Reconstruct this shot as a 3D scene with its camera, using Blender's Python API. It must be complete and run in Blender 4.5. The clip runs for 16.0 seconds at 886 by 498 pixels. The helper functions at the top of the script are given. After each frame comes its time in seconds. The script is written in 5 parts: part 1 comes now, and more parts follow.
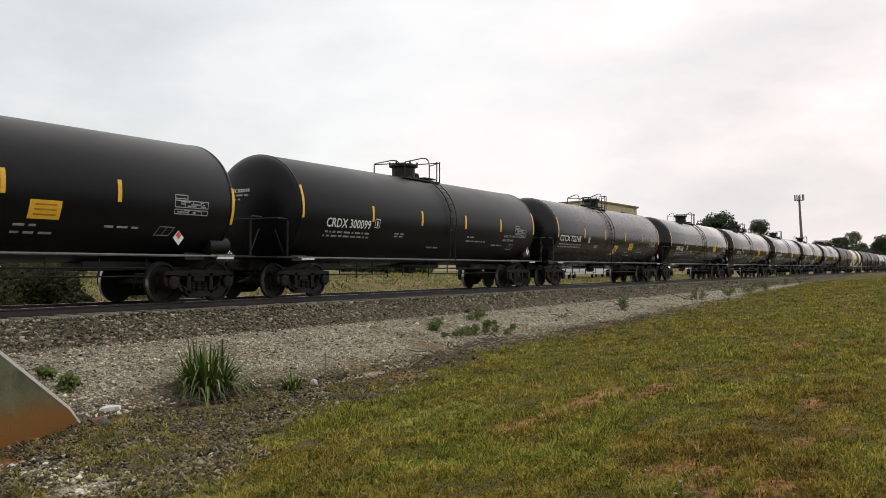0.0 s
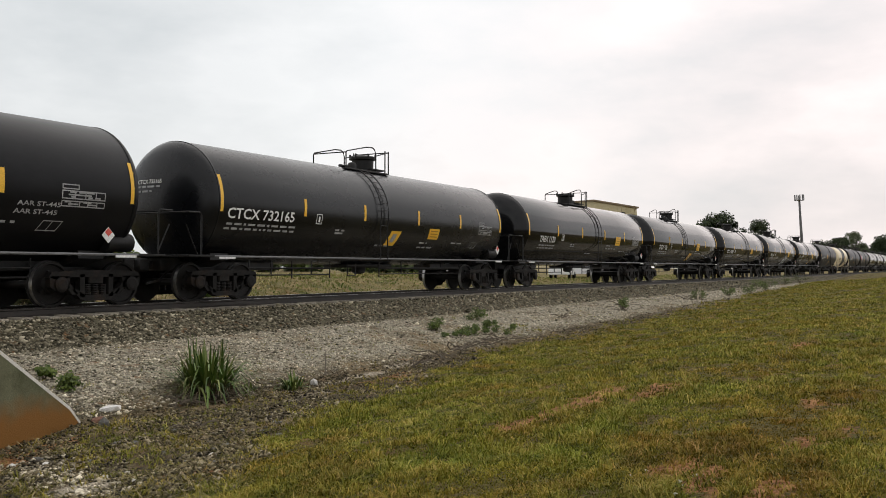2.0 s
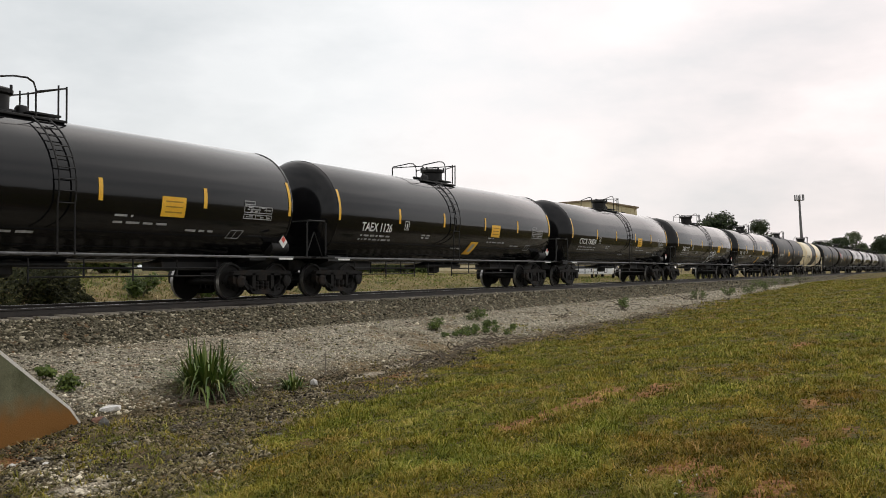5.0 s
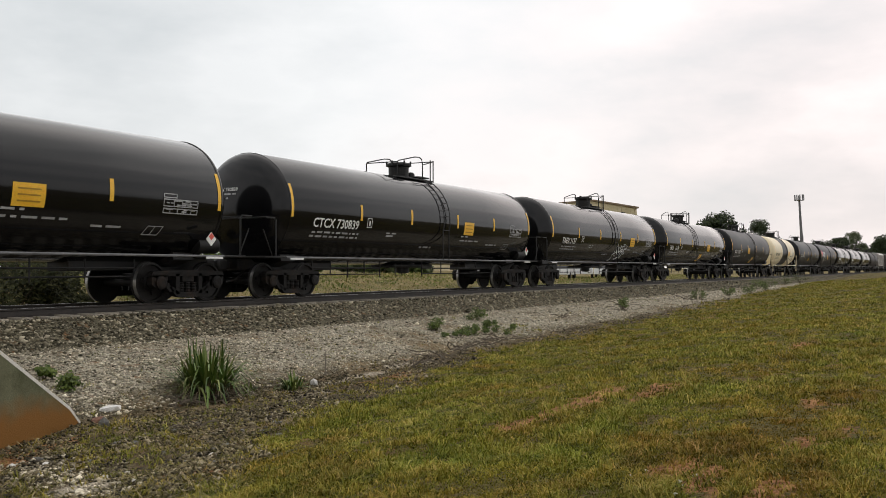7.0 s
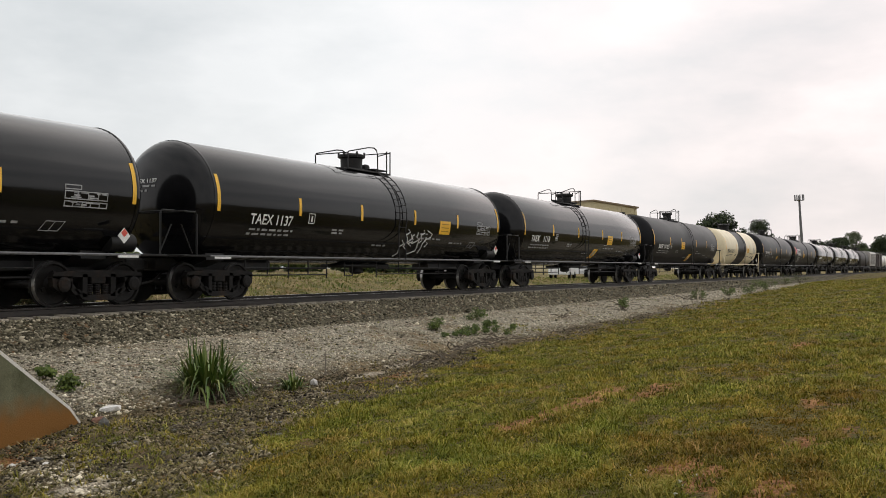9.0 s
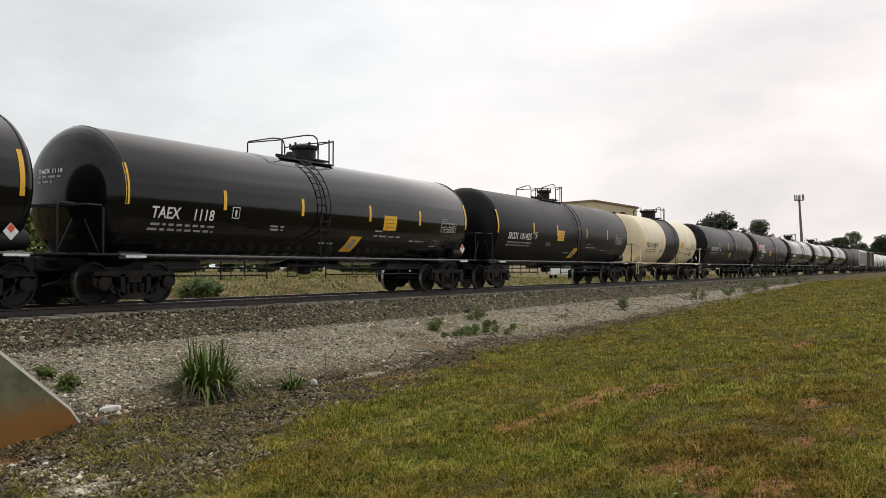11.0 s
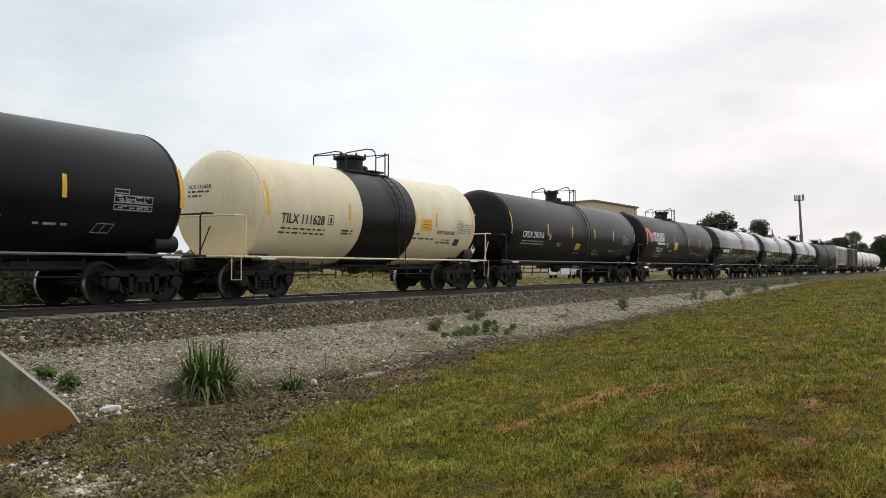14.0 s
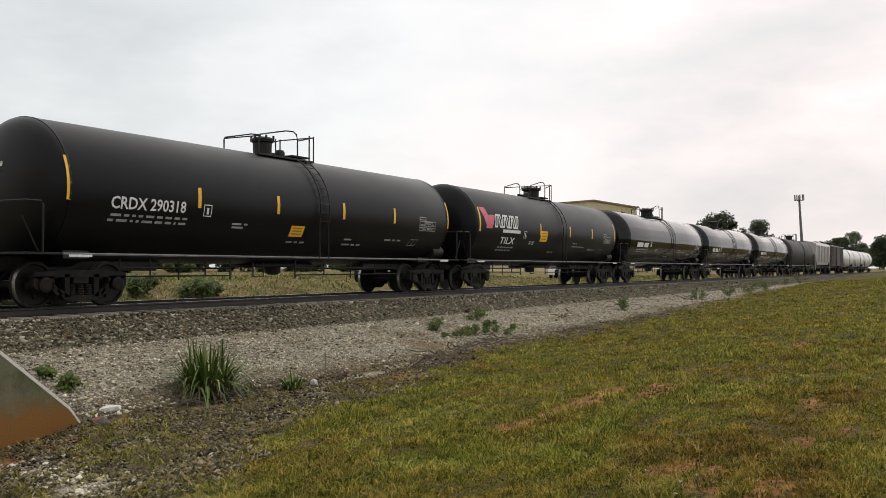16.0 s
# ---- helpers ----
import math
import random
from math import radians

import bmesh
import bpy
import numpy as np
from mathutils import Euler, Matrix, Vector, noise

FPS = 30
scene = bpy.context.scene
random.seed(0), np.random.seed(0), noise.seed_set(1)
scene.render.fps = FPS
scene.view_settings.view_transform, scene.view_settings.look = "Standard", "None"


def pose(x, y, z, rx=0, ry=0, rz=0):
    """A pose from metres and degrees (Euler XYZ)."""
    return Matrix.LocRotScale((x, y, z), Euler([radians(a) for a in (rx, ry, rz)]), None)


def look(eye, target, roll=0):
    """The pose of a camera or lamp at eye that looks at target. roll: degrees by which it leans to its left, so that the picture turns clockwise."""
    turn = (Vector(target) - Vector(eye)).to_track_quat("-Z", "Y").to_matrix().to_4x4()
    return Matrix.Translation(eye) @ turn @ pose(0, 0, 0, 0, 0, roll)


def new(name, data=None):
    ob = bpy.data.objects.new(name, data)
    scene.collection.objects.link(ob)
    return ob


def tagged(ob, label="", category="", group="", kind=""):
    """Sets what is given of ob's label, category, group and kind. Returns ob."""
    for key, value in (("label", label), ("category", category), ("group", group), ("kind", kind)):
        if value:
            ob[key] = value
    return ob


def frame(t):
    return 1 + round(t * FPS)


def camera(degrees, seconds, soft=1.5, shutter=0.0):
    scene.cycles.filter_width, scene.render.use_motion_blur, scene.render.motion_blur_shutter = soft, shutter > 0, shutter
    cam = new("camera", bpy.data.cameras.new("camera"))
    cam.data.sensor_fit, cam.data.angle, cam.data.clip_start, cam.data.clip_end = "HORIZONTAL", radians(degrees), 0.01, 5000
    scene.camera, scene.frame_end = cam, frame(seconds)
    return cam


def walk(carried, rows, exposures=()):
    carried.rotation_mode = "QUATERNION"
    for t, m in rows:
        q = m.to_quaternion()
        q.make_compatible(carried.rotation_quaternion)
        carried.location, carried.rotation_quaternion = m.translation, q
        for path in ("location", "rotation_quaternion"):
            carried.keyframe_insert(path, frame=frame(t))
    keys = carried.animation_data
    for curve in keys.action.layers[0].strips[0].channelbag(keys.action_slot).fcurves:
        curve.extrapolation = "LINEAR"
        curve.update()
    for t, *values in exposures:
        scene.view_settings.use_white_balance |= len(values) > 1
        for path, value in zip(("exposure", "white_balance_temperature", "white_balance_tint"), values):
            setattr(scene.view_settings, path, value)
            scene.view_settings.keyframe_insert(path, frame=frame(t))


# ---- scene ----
cam = camera(50.55, 16.0, soft=0.55)
CAM_H = 0.78
walk(cam, [(0.0, look((0, 0, CAM_H), (87.419, 48.515, CAM_H + 2.0465))), (16.0, look((0, 0, CAM_H), (87.419, 48.515, CAM_H + 2.0465)))],
     exposures=[(0.0, 0.0, 6720, 12), (12.6, 0.0, 6720, 12), (14.0, 0.03, 6470, 10), (15.0, 0.03, 6470, 10), (15.7, 0.0, 6670, 12), (16.0, 0.0, 6720, 12)])

# ---- world and sun: a bright overcast ----
SUN_EL, SUN_AZ = radians(52), radians(62)
world = bpy.data.worlds.new("overcast_sky")
scene.world = world
world.use_nodes = True
wn, wl = world.node_tree.nodes, world.node_tree.links
bg = wn["Background"]
sky = wn.new("ShaderNodeTexSky")
sky.sky_type, sky.sun_disc, sky.sun_elevation, sky.sun_rotation = "NISHITA", False, SUN_EL, SUN_AZ
sky.dust_density, sky.air_density = 3.0, 1.0
skyscale = wn.new("ShaderNodeVectorMath")
skyscale.operation = "SCALE"
skyscale.inputs["Scale"].default_value = 0.10
wl.new(sky.outputs["Color"], skyscale.inputs[0])
geo = wn.new("ShaderNodeTexCoord")
cmap = wn.new("ShaderNodeMapping")
cmap.inputs["Scale"].default_value = (1.0, 1.0, 2.6)
cmap.inputs["Location"].default_value = (0.3, 0.9, 0.1)
cloud = wn.new("ShaderNodeTexNoise")
cloud.inputs["Scale"].default_value, cloud.inputs["Detail"].default_value, cloud.inputs["Roughness"].default_value = 2.4, 6.0, 0.55
cramp = wn.new("ShaderNodeValToRGB")
cramp.color_ramp.elements[0].position, cramp.color_ramp.elements[0].color = 0.30, (0.62, 0.665, 0.69, 1)
cramp.color_ramp.elements[1].position, cramp.color_ramp.elements[1].color = 0.56, (0.975, 0.987, 1.0, 1)
wl.new(geo.outputs["Generated"], cmap.inputs["Vector"])
wl.new(cmap.outputs["Vector"], cloud.inputs["Vector"])
wl.new(cloud.outputs["Fac"], cramp.inputs["Fac"])
cmix = wn.new("ShaderNodeMix")
cmix.data_type = "RGBA"
cmix.inputs["Factor"].default_value = 0.93
# the cloud sheet is brighter towards the veiled sun
dot = wn.new("ShaderNodeVectorMath")
dot.operation = "DOT_PRODUCT"
dot.inputs[1].default_value = (math.sin(SUN_AZ) * math.cos(SUN_EL), math.cos(SUN_AZ) * math.cos(SUN_EL), math.sin(SUN_EL))
glow = wn.new("ShaderNodeMapRange")
glow.interpolation_type = "SMOOTHSTEP"
for k, v in (("From Min", -0.2), ("From Max", 0.95), ("To Min", 0.84), ("To Max", 1.24)):
    glow.inputs[k].default_value = v
lit = wn.new("ShaderNodeVectorMath")
lit.operation = "SCALE"
wl.new(geo.outputs["Generated"], dot.inputs[0])
wl.new(dot.outputs["Value"], glow.inputs["Value"])
bank_src = cramp.outputs["Color"]
# a greyer cloud bank to one side and a faintly rosy haze low on the other
for way, lo, hi, tint in (((0.40, 0.88, 0.24), 0.66, 1.0, (0.66, 0.69, 0.70)), ((0.99, 0.05, 0.10), 0.84, 1.0, (0.87, 0.81, 0.80))):
    dv = Vector(way).normalized()
    bd = wn.new("ShaderNodeVectorMath")
    bd.operation = "DOT_PRODUCT"
    bd.inputs[1].default_value = dv
    wl.new(geo.outputs["Generated"], bd.inputs[0])
    bn = wn.new("ShaderNodeMath")
    bn.operation, bn.inputs[1].default_value, bn.inputs[2].default_value = "MULTIPLY_ADD", 0.30, -0.15
    wl.new(cloud.outputs["Fac"], bn.inputs[0])
    bs = wn.new("ShaderNodeMath")
    wl.new(bd.outputs["Value"], bs.inputs[0])
    wl.new(bn.outputs[0], bs.inputs[1])
    br = wn.new("ShaderNodeMapRange")
    br.interpolation_type = "SMOOTHSTEP"
    br.inputs["From Min"].default_value, br.inputs["From Max"].default_value = lo, hi
    wl.new(bs.outputs[0], br.inputs["Value"])
    bm_ = wn.new("ShaderNodeMix")
    bm_.data_type, bm_.blend_type = "RGBA", "MULTIPLY"
    bm_.inputs["B"].default_value = (*tint, 1)
    wl.new(br.outputs["Result"], bm_.inputs["Factor"])
    wl.new(bank_src, bm_.inputs["A"])
    bank_src = bm_.outputs["Result"]
wl.new(bank_src, lit.inputs[0])
wl.new(glow.outputs["Result"], lit.inputs["Scale"])
wl.new(skyscale.outputs["Vector"], cmix.inputs["A"])
wl.new(lit.outputs["Vector"], cmix.inputs["B"])
wl.new(cmix.outputs["Result"], bg.inputs["Color"])
bg.inputs["Strength"].default_value = 1.08
sun = new("sun", bpy.data.lights.new("sun", "SUN"))
sun.data.energy, sun.data.angle, sun.data.color = 0.6, radians(100), (1.0, 0.96, 0.9)
sun.matrix_world = look((0, 0, 50), (-50 * math.sin(SUN_AZ) / math.tan(SUN_EL), -50 * math.cos(SUN_AZ) / math.tan(SUN_EL), 0))


# ---- materials ----
def material(name, a, b, scale=4.0, rough=0.7, metal=0.0, fine=60.0, bump=0.3, spec=0.5, third=None, t_scale=0.7, t_lo=0.55, t_hi=0.65, wear=0.12, obj_random=0.0, depth=0.02, stretch=(1, 1, 1)):
    """Two-scale procedural surface: a to b by broad noise, fine grain in colour and relief, and patches of a third colour."""
    m = bpy.data.materials.new(name)
    m.use_nodes = True
    n, l = m.node_tree.nodes, m.node_tree.links
    p = n["Principled BSDF"]
    tc = n.new("ShaderNodeTexCoord")
    mp = n.new("ShaderNodeMapping")
    mp.inputs["Scale"].default_value = stretch
    l.new(tc.outputs["Object"], mp.inputs["Vector"])

    def tex(s, d, r=0.6):
        t = n.new("ShaderNodeTexNoise")
        t.inputs["Scale"].default_value, t.inputs["Detail"].default_value, t.inputs["Roughness"].default_value = s, d, r
        l.new(mp.outputs["Vector"], t.inputs["Vector"])
        return t

    def mix(fac, c1, c2):
        x = n.new("ShaderNodeMix")
        x.data_type = "RGBA"
        if isinstance(fac, float):
            x.inputs["Factor"].default_value = fac
        else:
            l.new(fac, x.inputs["Factor"])
        for c, k in ((c1, "A"), (c2, "B")):
            if isinstance(c, tuple):
                x.inputs[k].default_value = (*c, 1)
            else:
                l.new(c, x.inputs[k])
        return x.outputs["Result"]

    def ramp(src, lo, hi):
        r = n.new("ShaderNodeMapRange")
        r.inputs["From Min"].default_value, r.inputs["From Max"].default_value = lo, hi
        l.new(src, r.inputs["Value"])
        return r.outputs["Result"]

    big, small = tex(scale, 5), tex(fine, 3)
    col = mix(ramp(big.outputs["Fac"], 0.35, 0.65), tuple(a), tuple(b))
    if third:
        col = mix(ramp(tex(t_scale, 6, 0.65).outputs["Fac"], t_lo, t_hi), col, tuple(third))
    hsv = n.new("ShaderNodeHueSaturation")
    l.new(col, hsv.inputs["Color"])
    grain = ramp(small.outputs["Fac"], 0.3, 0.7)
    val = n.new("ShaderNodeMapRange")
    val.inputs["To Min"].default_value, val.inputs["To Max"].default_value = 1 - wear * 2, 1 + wear * 2
    l.new(grain, val.inputs["Value"])
    out = val.outputs["Result"]
    if obj_random:
        oi = n.new("ShaderNodeObjectInfo")
        r2 = n.new("ShaderNodeMapRange")
        r2.inputs["To Min"].default_value, r2.inputs["To Max"].default_value = 1 - obj_random, 1 + obj_random
        l.new(oi.outputs["Random"], r2.inputs["Value"])
        mm = n.new("ShaderNodeMath")
        mm.operation = "MULTIPLY"
        l.new(out, mm.inputs[0])
        l.new(r2.outputs["Result"], mm.inputs[1])
        out = mm.outputs[0]
    l.new(out, hsv.inputs["Value"])
    l.new(hsv.outputs["Color"], p.inputs["Base Color"])
    rr = n.new("ShaderNodeMapRange")
    rr.inputs["To Min"].default_value, rr.inputs["To Max"].default_value = max(0.03, rough - wear * 0.6), min(1, rough + wear * 0.6)
    l.new(big.outputs["Fac"], rr.inputs["Value"])
    l.new(rr.outputs["Result"], p.inputs["Roughness"])
    p.inputs["Metallic"].default_value = metal
    p.inputs["Specular IOR Level"].default_value = spec
    if bump:
        bp = n.new("ShaderNodeBump")
        bp.inputs["Strength"].default_value, bp.inputs["Distance"].default_value = bump, depth
        l.new(small.outputs["Fac"], bp.inputs["Height"])
        l.new(bp.outputs["Normal"], p.inputs["Normal"])
    return m


M = {}
M["gloss_black"] = material("gloss_black_paint", (0.0035, 0.0037, 0.0042), (0.006, 0.006, 0.0065), 1.2, 0.10, fine=9, bump=0.05, wear=0.1, third=(0.010, 0.010, 0.0105), t_lo=0.55, t_hi=0.8, stretch=(0.5, 1, 1), spec=0.31)
M["satin_black"] = material("satin_black_paint", (0.0028, 0.0032, 0.0042), (0.0050, 0.0054, 0.0066), 1.2, 0.27, fine=9, bump=0.05, wear=0.1, third=(0.010, 0.010, 0.011), t_lo=0.55, t_hi=0.8, stretch=(0.5, 1, 1), spec=0.32)
M["dull_black"] = material("dull_black_paint", (0.0022, 0.0022, 0.0030), (0.0042, 0.0042, 0.0054), 1.2, 0.40, fine=9, bump=0.05, wear=0.1, third=(0.008, 0.008, 0.009), t_lo=0.55, t_hi=0.8, stretch=(0.5, 1, 1), spec=0.19)
M["cream"] = material("cream_paint", (0.72, 0.61, 0.40), (0.80, 0.70, 0.49), 0.8, 0.4, fine=14, bump=0.05, wear=0.03, third=(0.55, 0.42, 0.25), t_lo=0.62, t_hi=0.85, stretch=(2, 2, 0.5))
M["grey_paint"] = material("grey_paint", (0.36, 0.34, 0.32), (0.46, 0.44, 0.41), 0.8, 0.5, fine=10, bump=0.05, wear=0.05, third=(0.25, 0.2, 0.16), t_lo=0.6, t_hi=0.8)
M["white_paint"] = material("white_paint", (0.70, 0.68, 0.64), (0.80, 0.78, 0.74), 0.8, 0.4, fine=10, bump=0.03, wear=0.03, third=(0.5, 0.42, 0.33), t_lo=0.62, t_hi=0.85)
M["brown_paint"] = material("brown_paint", (0.025, 0.014, 0.011), (0.04, 0.022, 0.016), 0.9, 0.6, fine=10, bump=0.05, wear=0.1)
M["black_steel"] = material("black_steel", (0.004, 0.004, 0.0045), (0.010, 0.009, 0.0085), 3, 0.55, fine=30, bump=0.2, wear=0.15, third=(0.018, 0.013, 0.010), t_scale=2.0, spec=0.35)
M["truck_steel"] = material("bogie_steel", (0.005, 0.0045, 0.004), (0.014, 0.012, 0.011), 3, 0.7, fine=30, bump=0.3, wear=0.2, third=(0.020, 0.013, 0.009), t_scale=3.0, spec=0.22)
M["wheel_steel"] = material("wheel_steel", (0.005, 0.0045, 0.004), (0.014, 0.012, 0.011), 4, 0.6, fine=30, bump=0.2, wear=0.2, spec=0.22)
M["tread"] = material("worn_wheel_rim", (0.28, 0.27, 0.26), (0.42, 0.41, 0.40), 6, 0.4, fine=40, bump=0.1, wear=0.1, metal=0.9)
M["yellow"] = material("yellow_reflective", (0.80, 0.42, 0.02), (0.86, 0.50, 0.04), 3, 0.4, fine=30, bump=0.05, wear=0.06)
M["letter"] = material("white_lettering", (0.66, 0.66, 0.64), (0.78, 0.78, 0.76), 5, 0.5, fine=25, bump=0.0, wear=0.08)
M["letter_dark"] = material("black_lettering", (0.02, 0.02, 0.02), (0.035, 0.035, 0.035), 5, 0.5, fine=25, bump=0.0, wear=0.08)
M["stencil"] = material("grey_stencil", (0.26, 0.26, 0.26), (0.40, 0.40, 0.40), 5, 0.6, fine=25, bump=0.0, wear=0.1)
M["faint"] = material("worn_stencil", (0.07, 0.07, 0.07), (0.16, 0.16, 0.16), 6, 0.6, fine=25, bump=0.0, wear=0.15)
M["red"] = material("red_placard", (0.6, 0.06, 0.04), (0.65, 0.09, 0.06), 5, 0.5, fine=25, bump=0.0, wear=0.05)
M["pink"] = material("pink_spray", (0.62, 0.10, 0.16), (0.70, 0.2, 0.24), 5, 0.6, fine=25, bump=0.0, wear=0.1)
M["ochre"] = material("ochre_print", (0.35, 0.17, 0.01), (0.42, 0.22, 0.02), 5, 0.6, fine=25, bump=0.0, wear=0.08)
M["rusty_black"] = material("rusty_black_paint", (0.010, 0.008, 0.007), (0.022, 0.016, 0.013), 1.0, 0.6, fine=9, bump=0.05, wear=0.15, third=(0.05, 0.032, 0.022), t_lo=0.5, t_hi=0.75)
M["rail"] = material("rail_steel", (0.014, 0.011, 0.009), (0.03, 0.022, 0.017), 3, 0.6, fine=30, bump=0.2, wear=0.15)
M["rail_top"] = material("polished_rail_head", (0.4, 0.39, 0.38), (0.5, 0.49, 0.48), 3, 0.3, fine=30, bump=0.05, wear=0.08, metal=0.9)
M["tie"] = material("weathered_tie_wood", (0.20, 0.175, 0.135), (0.36, 0.32, 0.26), 3, 0.9, fine=40, bump=0.5, wear=0.15, obj_random=0.3, stretch=(3, 0.6, 3))
M["concrete"] = material("stained_concrete", (0.085, 0.088, 0.042), (0.15, 0.146, 0.082), 2.2, 0.85, fine=45, bump=0.3, wear=0.1, third=(0.06, 0.065, 0.025), t_scale=2.6, t_lo=0.5, t_hi=0.7)
M["stone_light"] = material("pale_limestone", (0.50, 0.48, 0.45), (0.70, 0.68, 0.65), 6, 0.85, fine=60, bump=0.3, wear=0.1, obj_random=0.2)
M["tan_wall"] = material("tan_metal_cladding", (0.50, 0.43, 0.26), (0.58, 0.50, 0.32), 0.5, 0.6, fine=3, bump=0.05, wear=0.04)
M["roof_brown"] = material("brown_roof_trim", (0.18, 0.13, 0.08), (0.24, 0.18, 0.11), 0.5, 0.7, fine=3, bump=0.05, wear=0.05)
M["galv_dark"] = material("dark_galvanised_steel", (0.10, 0.10, 0.104), (0.17, 0.17, 0.175), 3, 0.6, fine=30, bump=0.05, wear=0.08)
M["galv_pale"] = material("pale_grey_plastic", (0.3, 0.3, 0.3), (0.4, 0.4, 0.4), 3, 0.6, fine=30, bump=0.05, wear=0.08)
M["pale_concrete"] = material("pale_concrete_edge", (0.62, 0.59, 0.53), (0.75, 0.72, 0.66), 3, 0.85, fine=45, bump=0.3, wear=0.08)
M["red_rock"] = material("red_sandstone", (0.14, 0.07, 0.045), (0.22, 0.11, 0.07), 6, 0.9, fine=60, bump=0.3, wear=0.1)
M["grey_rock"] = material("grey_stone", (0.10, 0.095, 0.085), (0.2, 0.19, 0.17), 6, 0.9, fine=60, bump=0.3, wear=0.1, obj_random=0.3)
M["white_car"] = material("white_car_paint", (0.72, 0.72, 0.72), (0.78, 0.78, 0.78), 2, 0.2, fine=10, bump=0.0, wear=0.02)
M["car_glass"] = material("dark_car_glass", (0.015, 0.017, 0.018), (0.02, 0.022, 0.024), 2, 0.06, fine=10, bump=0.0, wear=0.02)
M["galv"] = material("galvanised_steel", (0.12, 0.12, 0.12), (0.20, 0.20, 0.20), 3, 0.5, fine=30, bump=0.05, wear=0.08, metal=0.5)


def finish(bm, name, mat, parent=None, label="", smooth=True):
    me = bpy.data.meshes.new(name)
    bm.normal_update()
    bm.to_mesh(me)
    bm.free()
    for mm in (mat if isinstance(mat, (list, tuple)) else [mat]):
        me.materials.append(mm)
    if smooth:
        me.shade_smooth()
        me.set_sharp_from_angle(angle=radians(38))
    ob = new(name, me)
    if parent:
        ob.parent = parent
    if label:
        tagged(ob, label)
    return ob


def part(name, bm, mat, parent, label="", smooth=True):
    return finish(bm, name, mat, parent, label, smooth)


def box(bm, x0, x1, y0, y1, z0, z1, m=None, bevel=0.0, mi=0):
    r = bmesh.ops.create_cube(bm, size=1.0)
    vs = r["verts"]
    t = Matrix.Translation(((x0 + x1) / 2, (y0 + y1) / 2, (z0 + z1) / 2)) @ Matrix.Diagonal((abs(x1 - x0), abs(y1 - y0), abs(z1 - z0), 1))
    bmesh.ops.transform(bm, verts=vs, matrix=(m @ t) if m else t)
    fs = list({f for v in vs for f in v.link_faces})
    for f in fs:
        f.material_index = mi
    if bevel:
        es = list({e for v in vs for e in v.link_edges})
        bmesh.ops.bevel(bm, geom=es, offset=bevel, segments=1, affect="EDGES", profile=0.5)
    return bm


def lathe(bm, prof, seg=24, axis="X", at=(0, 0, 0), mi=None, span=2 * math.pi):
    """Turn a profile of (along, radius) about an axis through at."""
    rings = []
    for a, r in prof:
        ring = []
        for i in range(seg):
            th = span * i / seg
            c, s = r * math.cos(th), r * math.sin(th)
            v = {"X": (a, c, s), "Y": (c, a, s), "Z": (c, s, a)}[axis]
            ring.append(bm.verts.new((v[0] + at[0], v[1] + at[1], v[2] + at[2])))
        rings.append(ring)
    for k in range(len(rings) - 1):
        for i in range(seg):
            j = (i + 1) % seg
            f = bm.faces.new((rings[k][i], rings[k][j], rings[k + 1][j], rings[k + 1][i]))
            if mi is not None:
                f.material_index = mi[k]
    for ring in (rings[0], rings[-1]):
        try:
            f = bm.faces.new(ring)
            if mi is not None:
                f.material_index = mi[0]
        except ValueError:
            pass
    bmesh.ops.recalc_face_normals(bm, faces=bm.faces)
    return bm


def tube(bm, pts, r=0.02, seg=6):
    """A bent bar through pts."""
    pts = [Vector(p) for p in pts]
    rings = []
    for i, p in enumerate(pts):
        d = (pts[min(i + 1, len(pts) - 1)] - pts[max(i - 1, 0)]).normalized()
        u = d.orthogonal().normalized() if abs(d.z) < 0.99 else Vector((1, 0, 0))
        if abs(d.z) < 0.99:
            u = d.cross(Vector((0, 0, 1))).normalized()
        w = d.cross(u).normalized()
        rings.append([bm.verts.new(p + r * (math.cos(2 * math.pi * k / seg) * u + math.sin(2 * math.pi * k / seg) * w)) for k in range(seg)])
    for a, b in zip(rings, rings[1:]):
        for k in range(seg):
            bm.faces.new((a[k], a[(k + 1) % seg], b[(k + 1) % seg], b[k]))
    bm.faces.new(rings[0][::-1])
    bm.faces.new(rings[-1])
    return bm


def hoop(x0, x1, y, z0, z1, r=0.12, n=4):
    """Points of an upside-down U in the plane of constant y with rounded corners."""
    pts = [(x0, y, z0), (x0, y, z1 - r)]
    for i in range(1, n + 1):
        a = math.pi / 2 * i / n
        pts.append((x0 + r - r * math.cos(a), y, z1 - r + r * math.sin(a)))
    for i in range(0, n + 1):
        a = math.pi / 2 * i / n
        pts.append((x1 - r + r * math.sin(a), y, z1 - r + r * math.cos(a)))
    pts.append((x1, y, z0))
    return pts


# ---- terrain ----
TRACK_Y = 16.67


def sstep(a, b, v):
    t = min(1.0, max(0.0, (v - a) / (b - a)))
    return t * t * (3 - 2 * t)


def lerp_table(tab, v):
    for (a, za), (b, zb) in zip(tab, tab[1:]):
        if v <= b:
            k = max(0.0, (v - a) / (b - a))
            k = k * k * (3 - 2 * k)
            return za + (zb - za) * k
    return tab[-1][1]


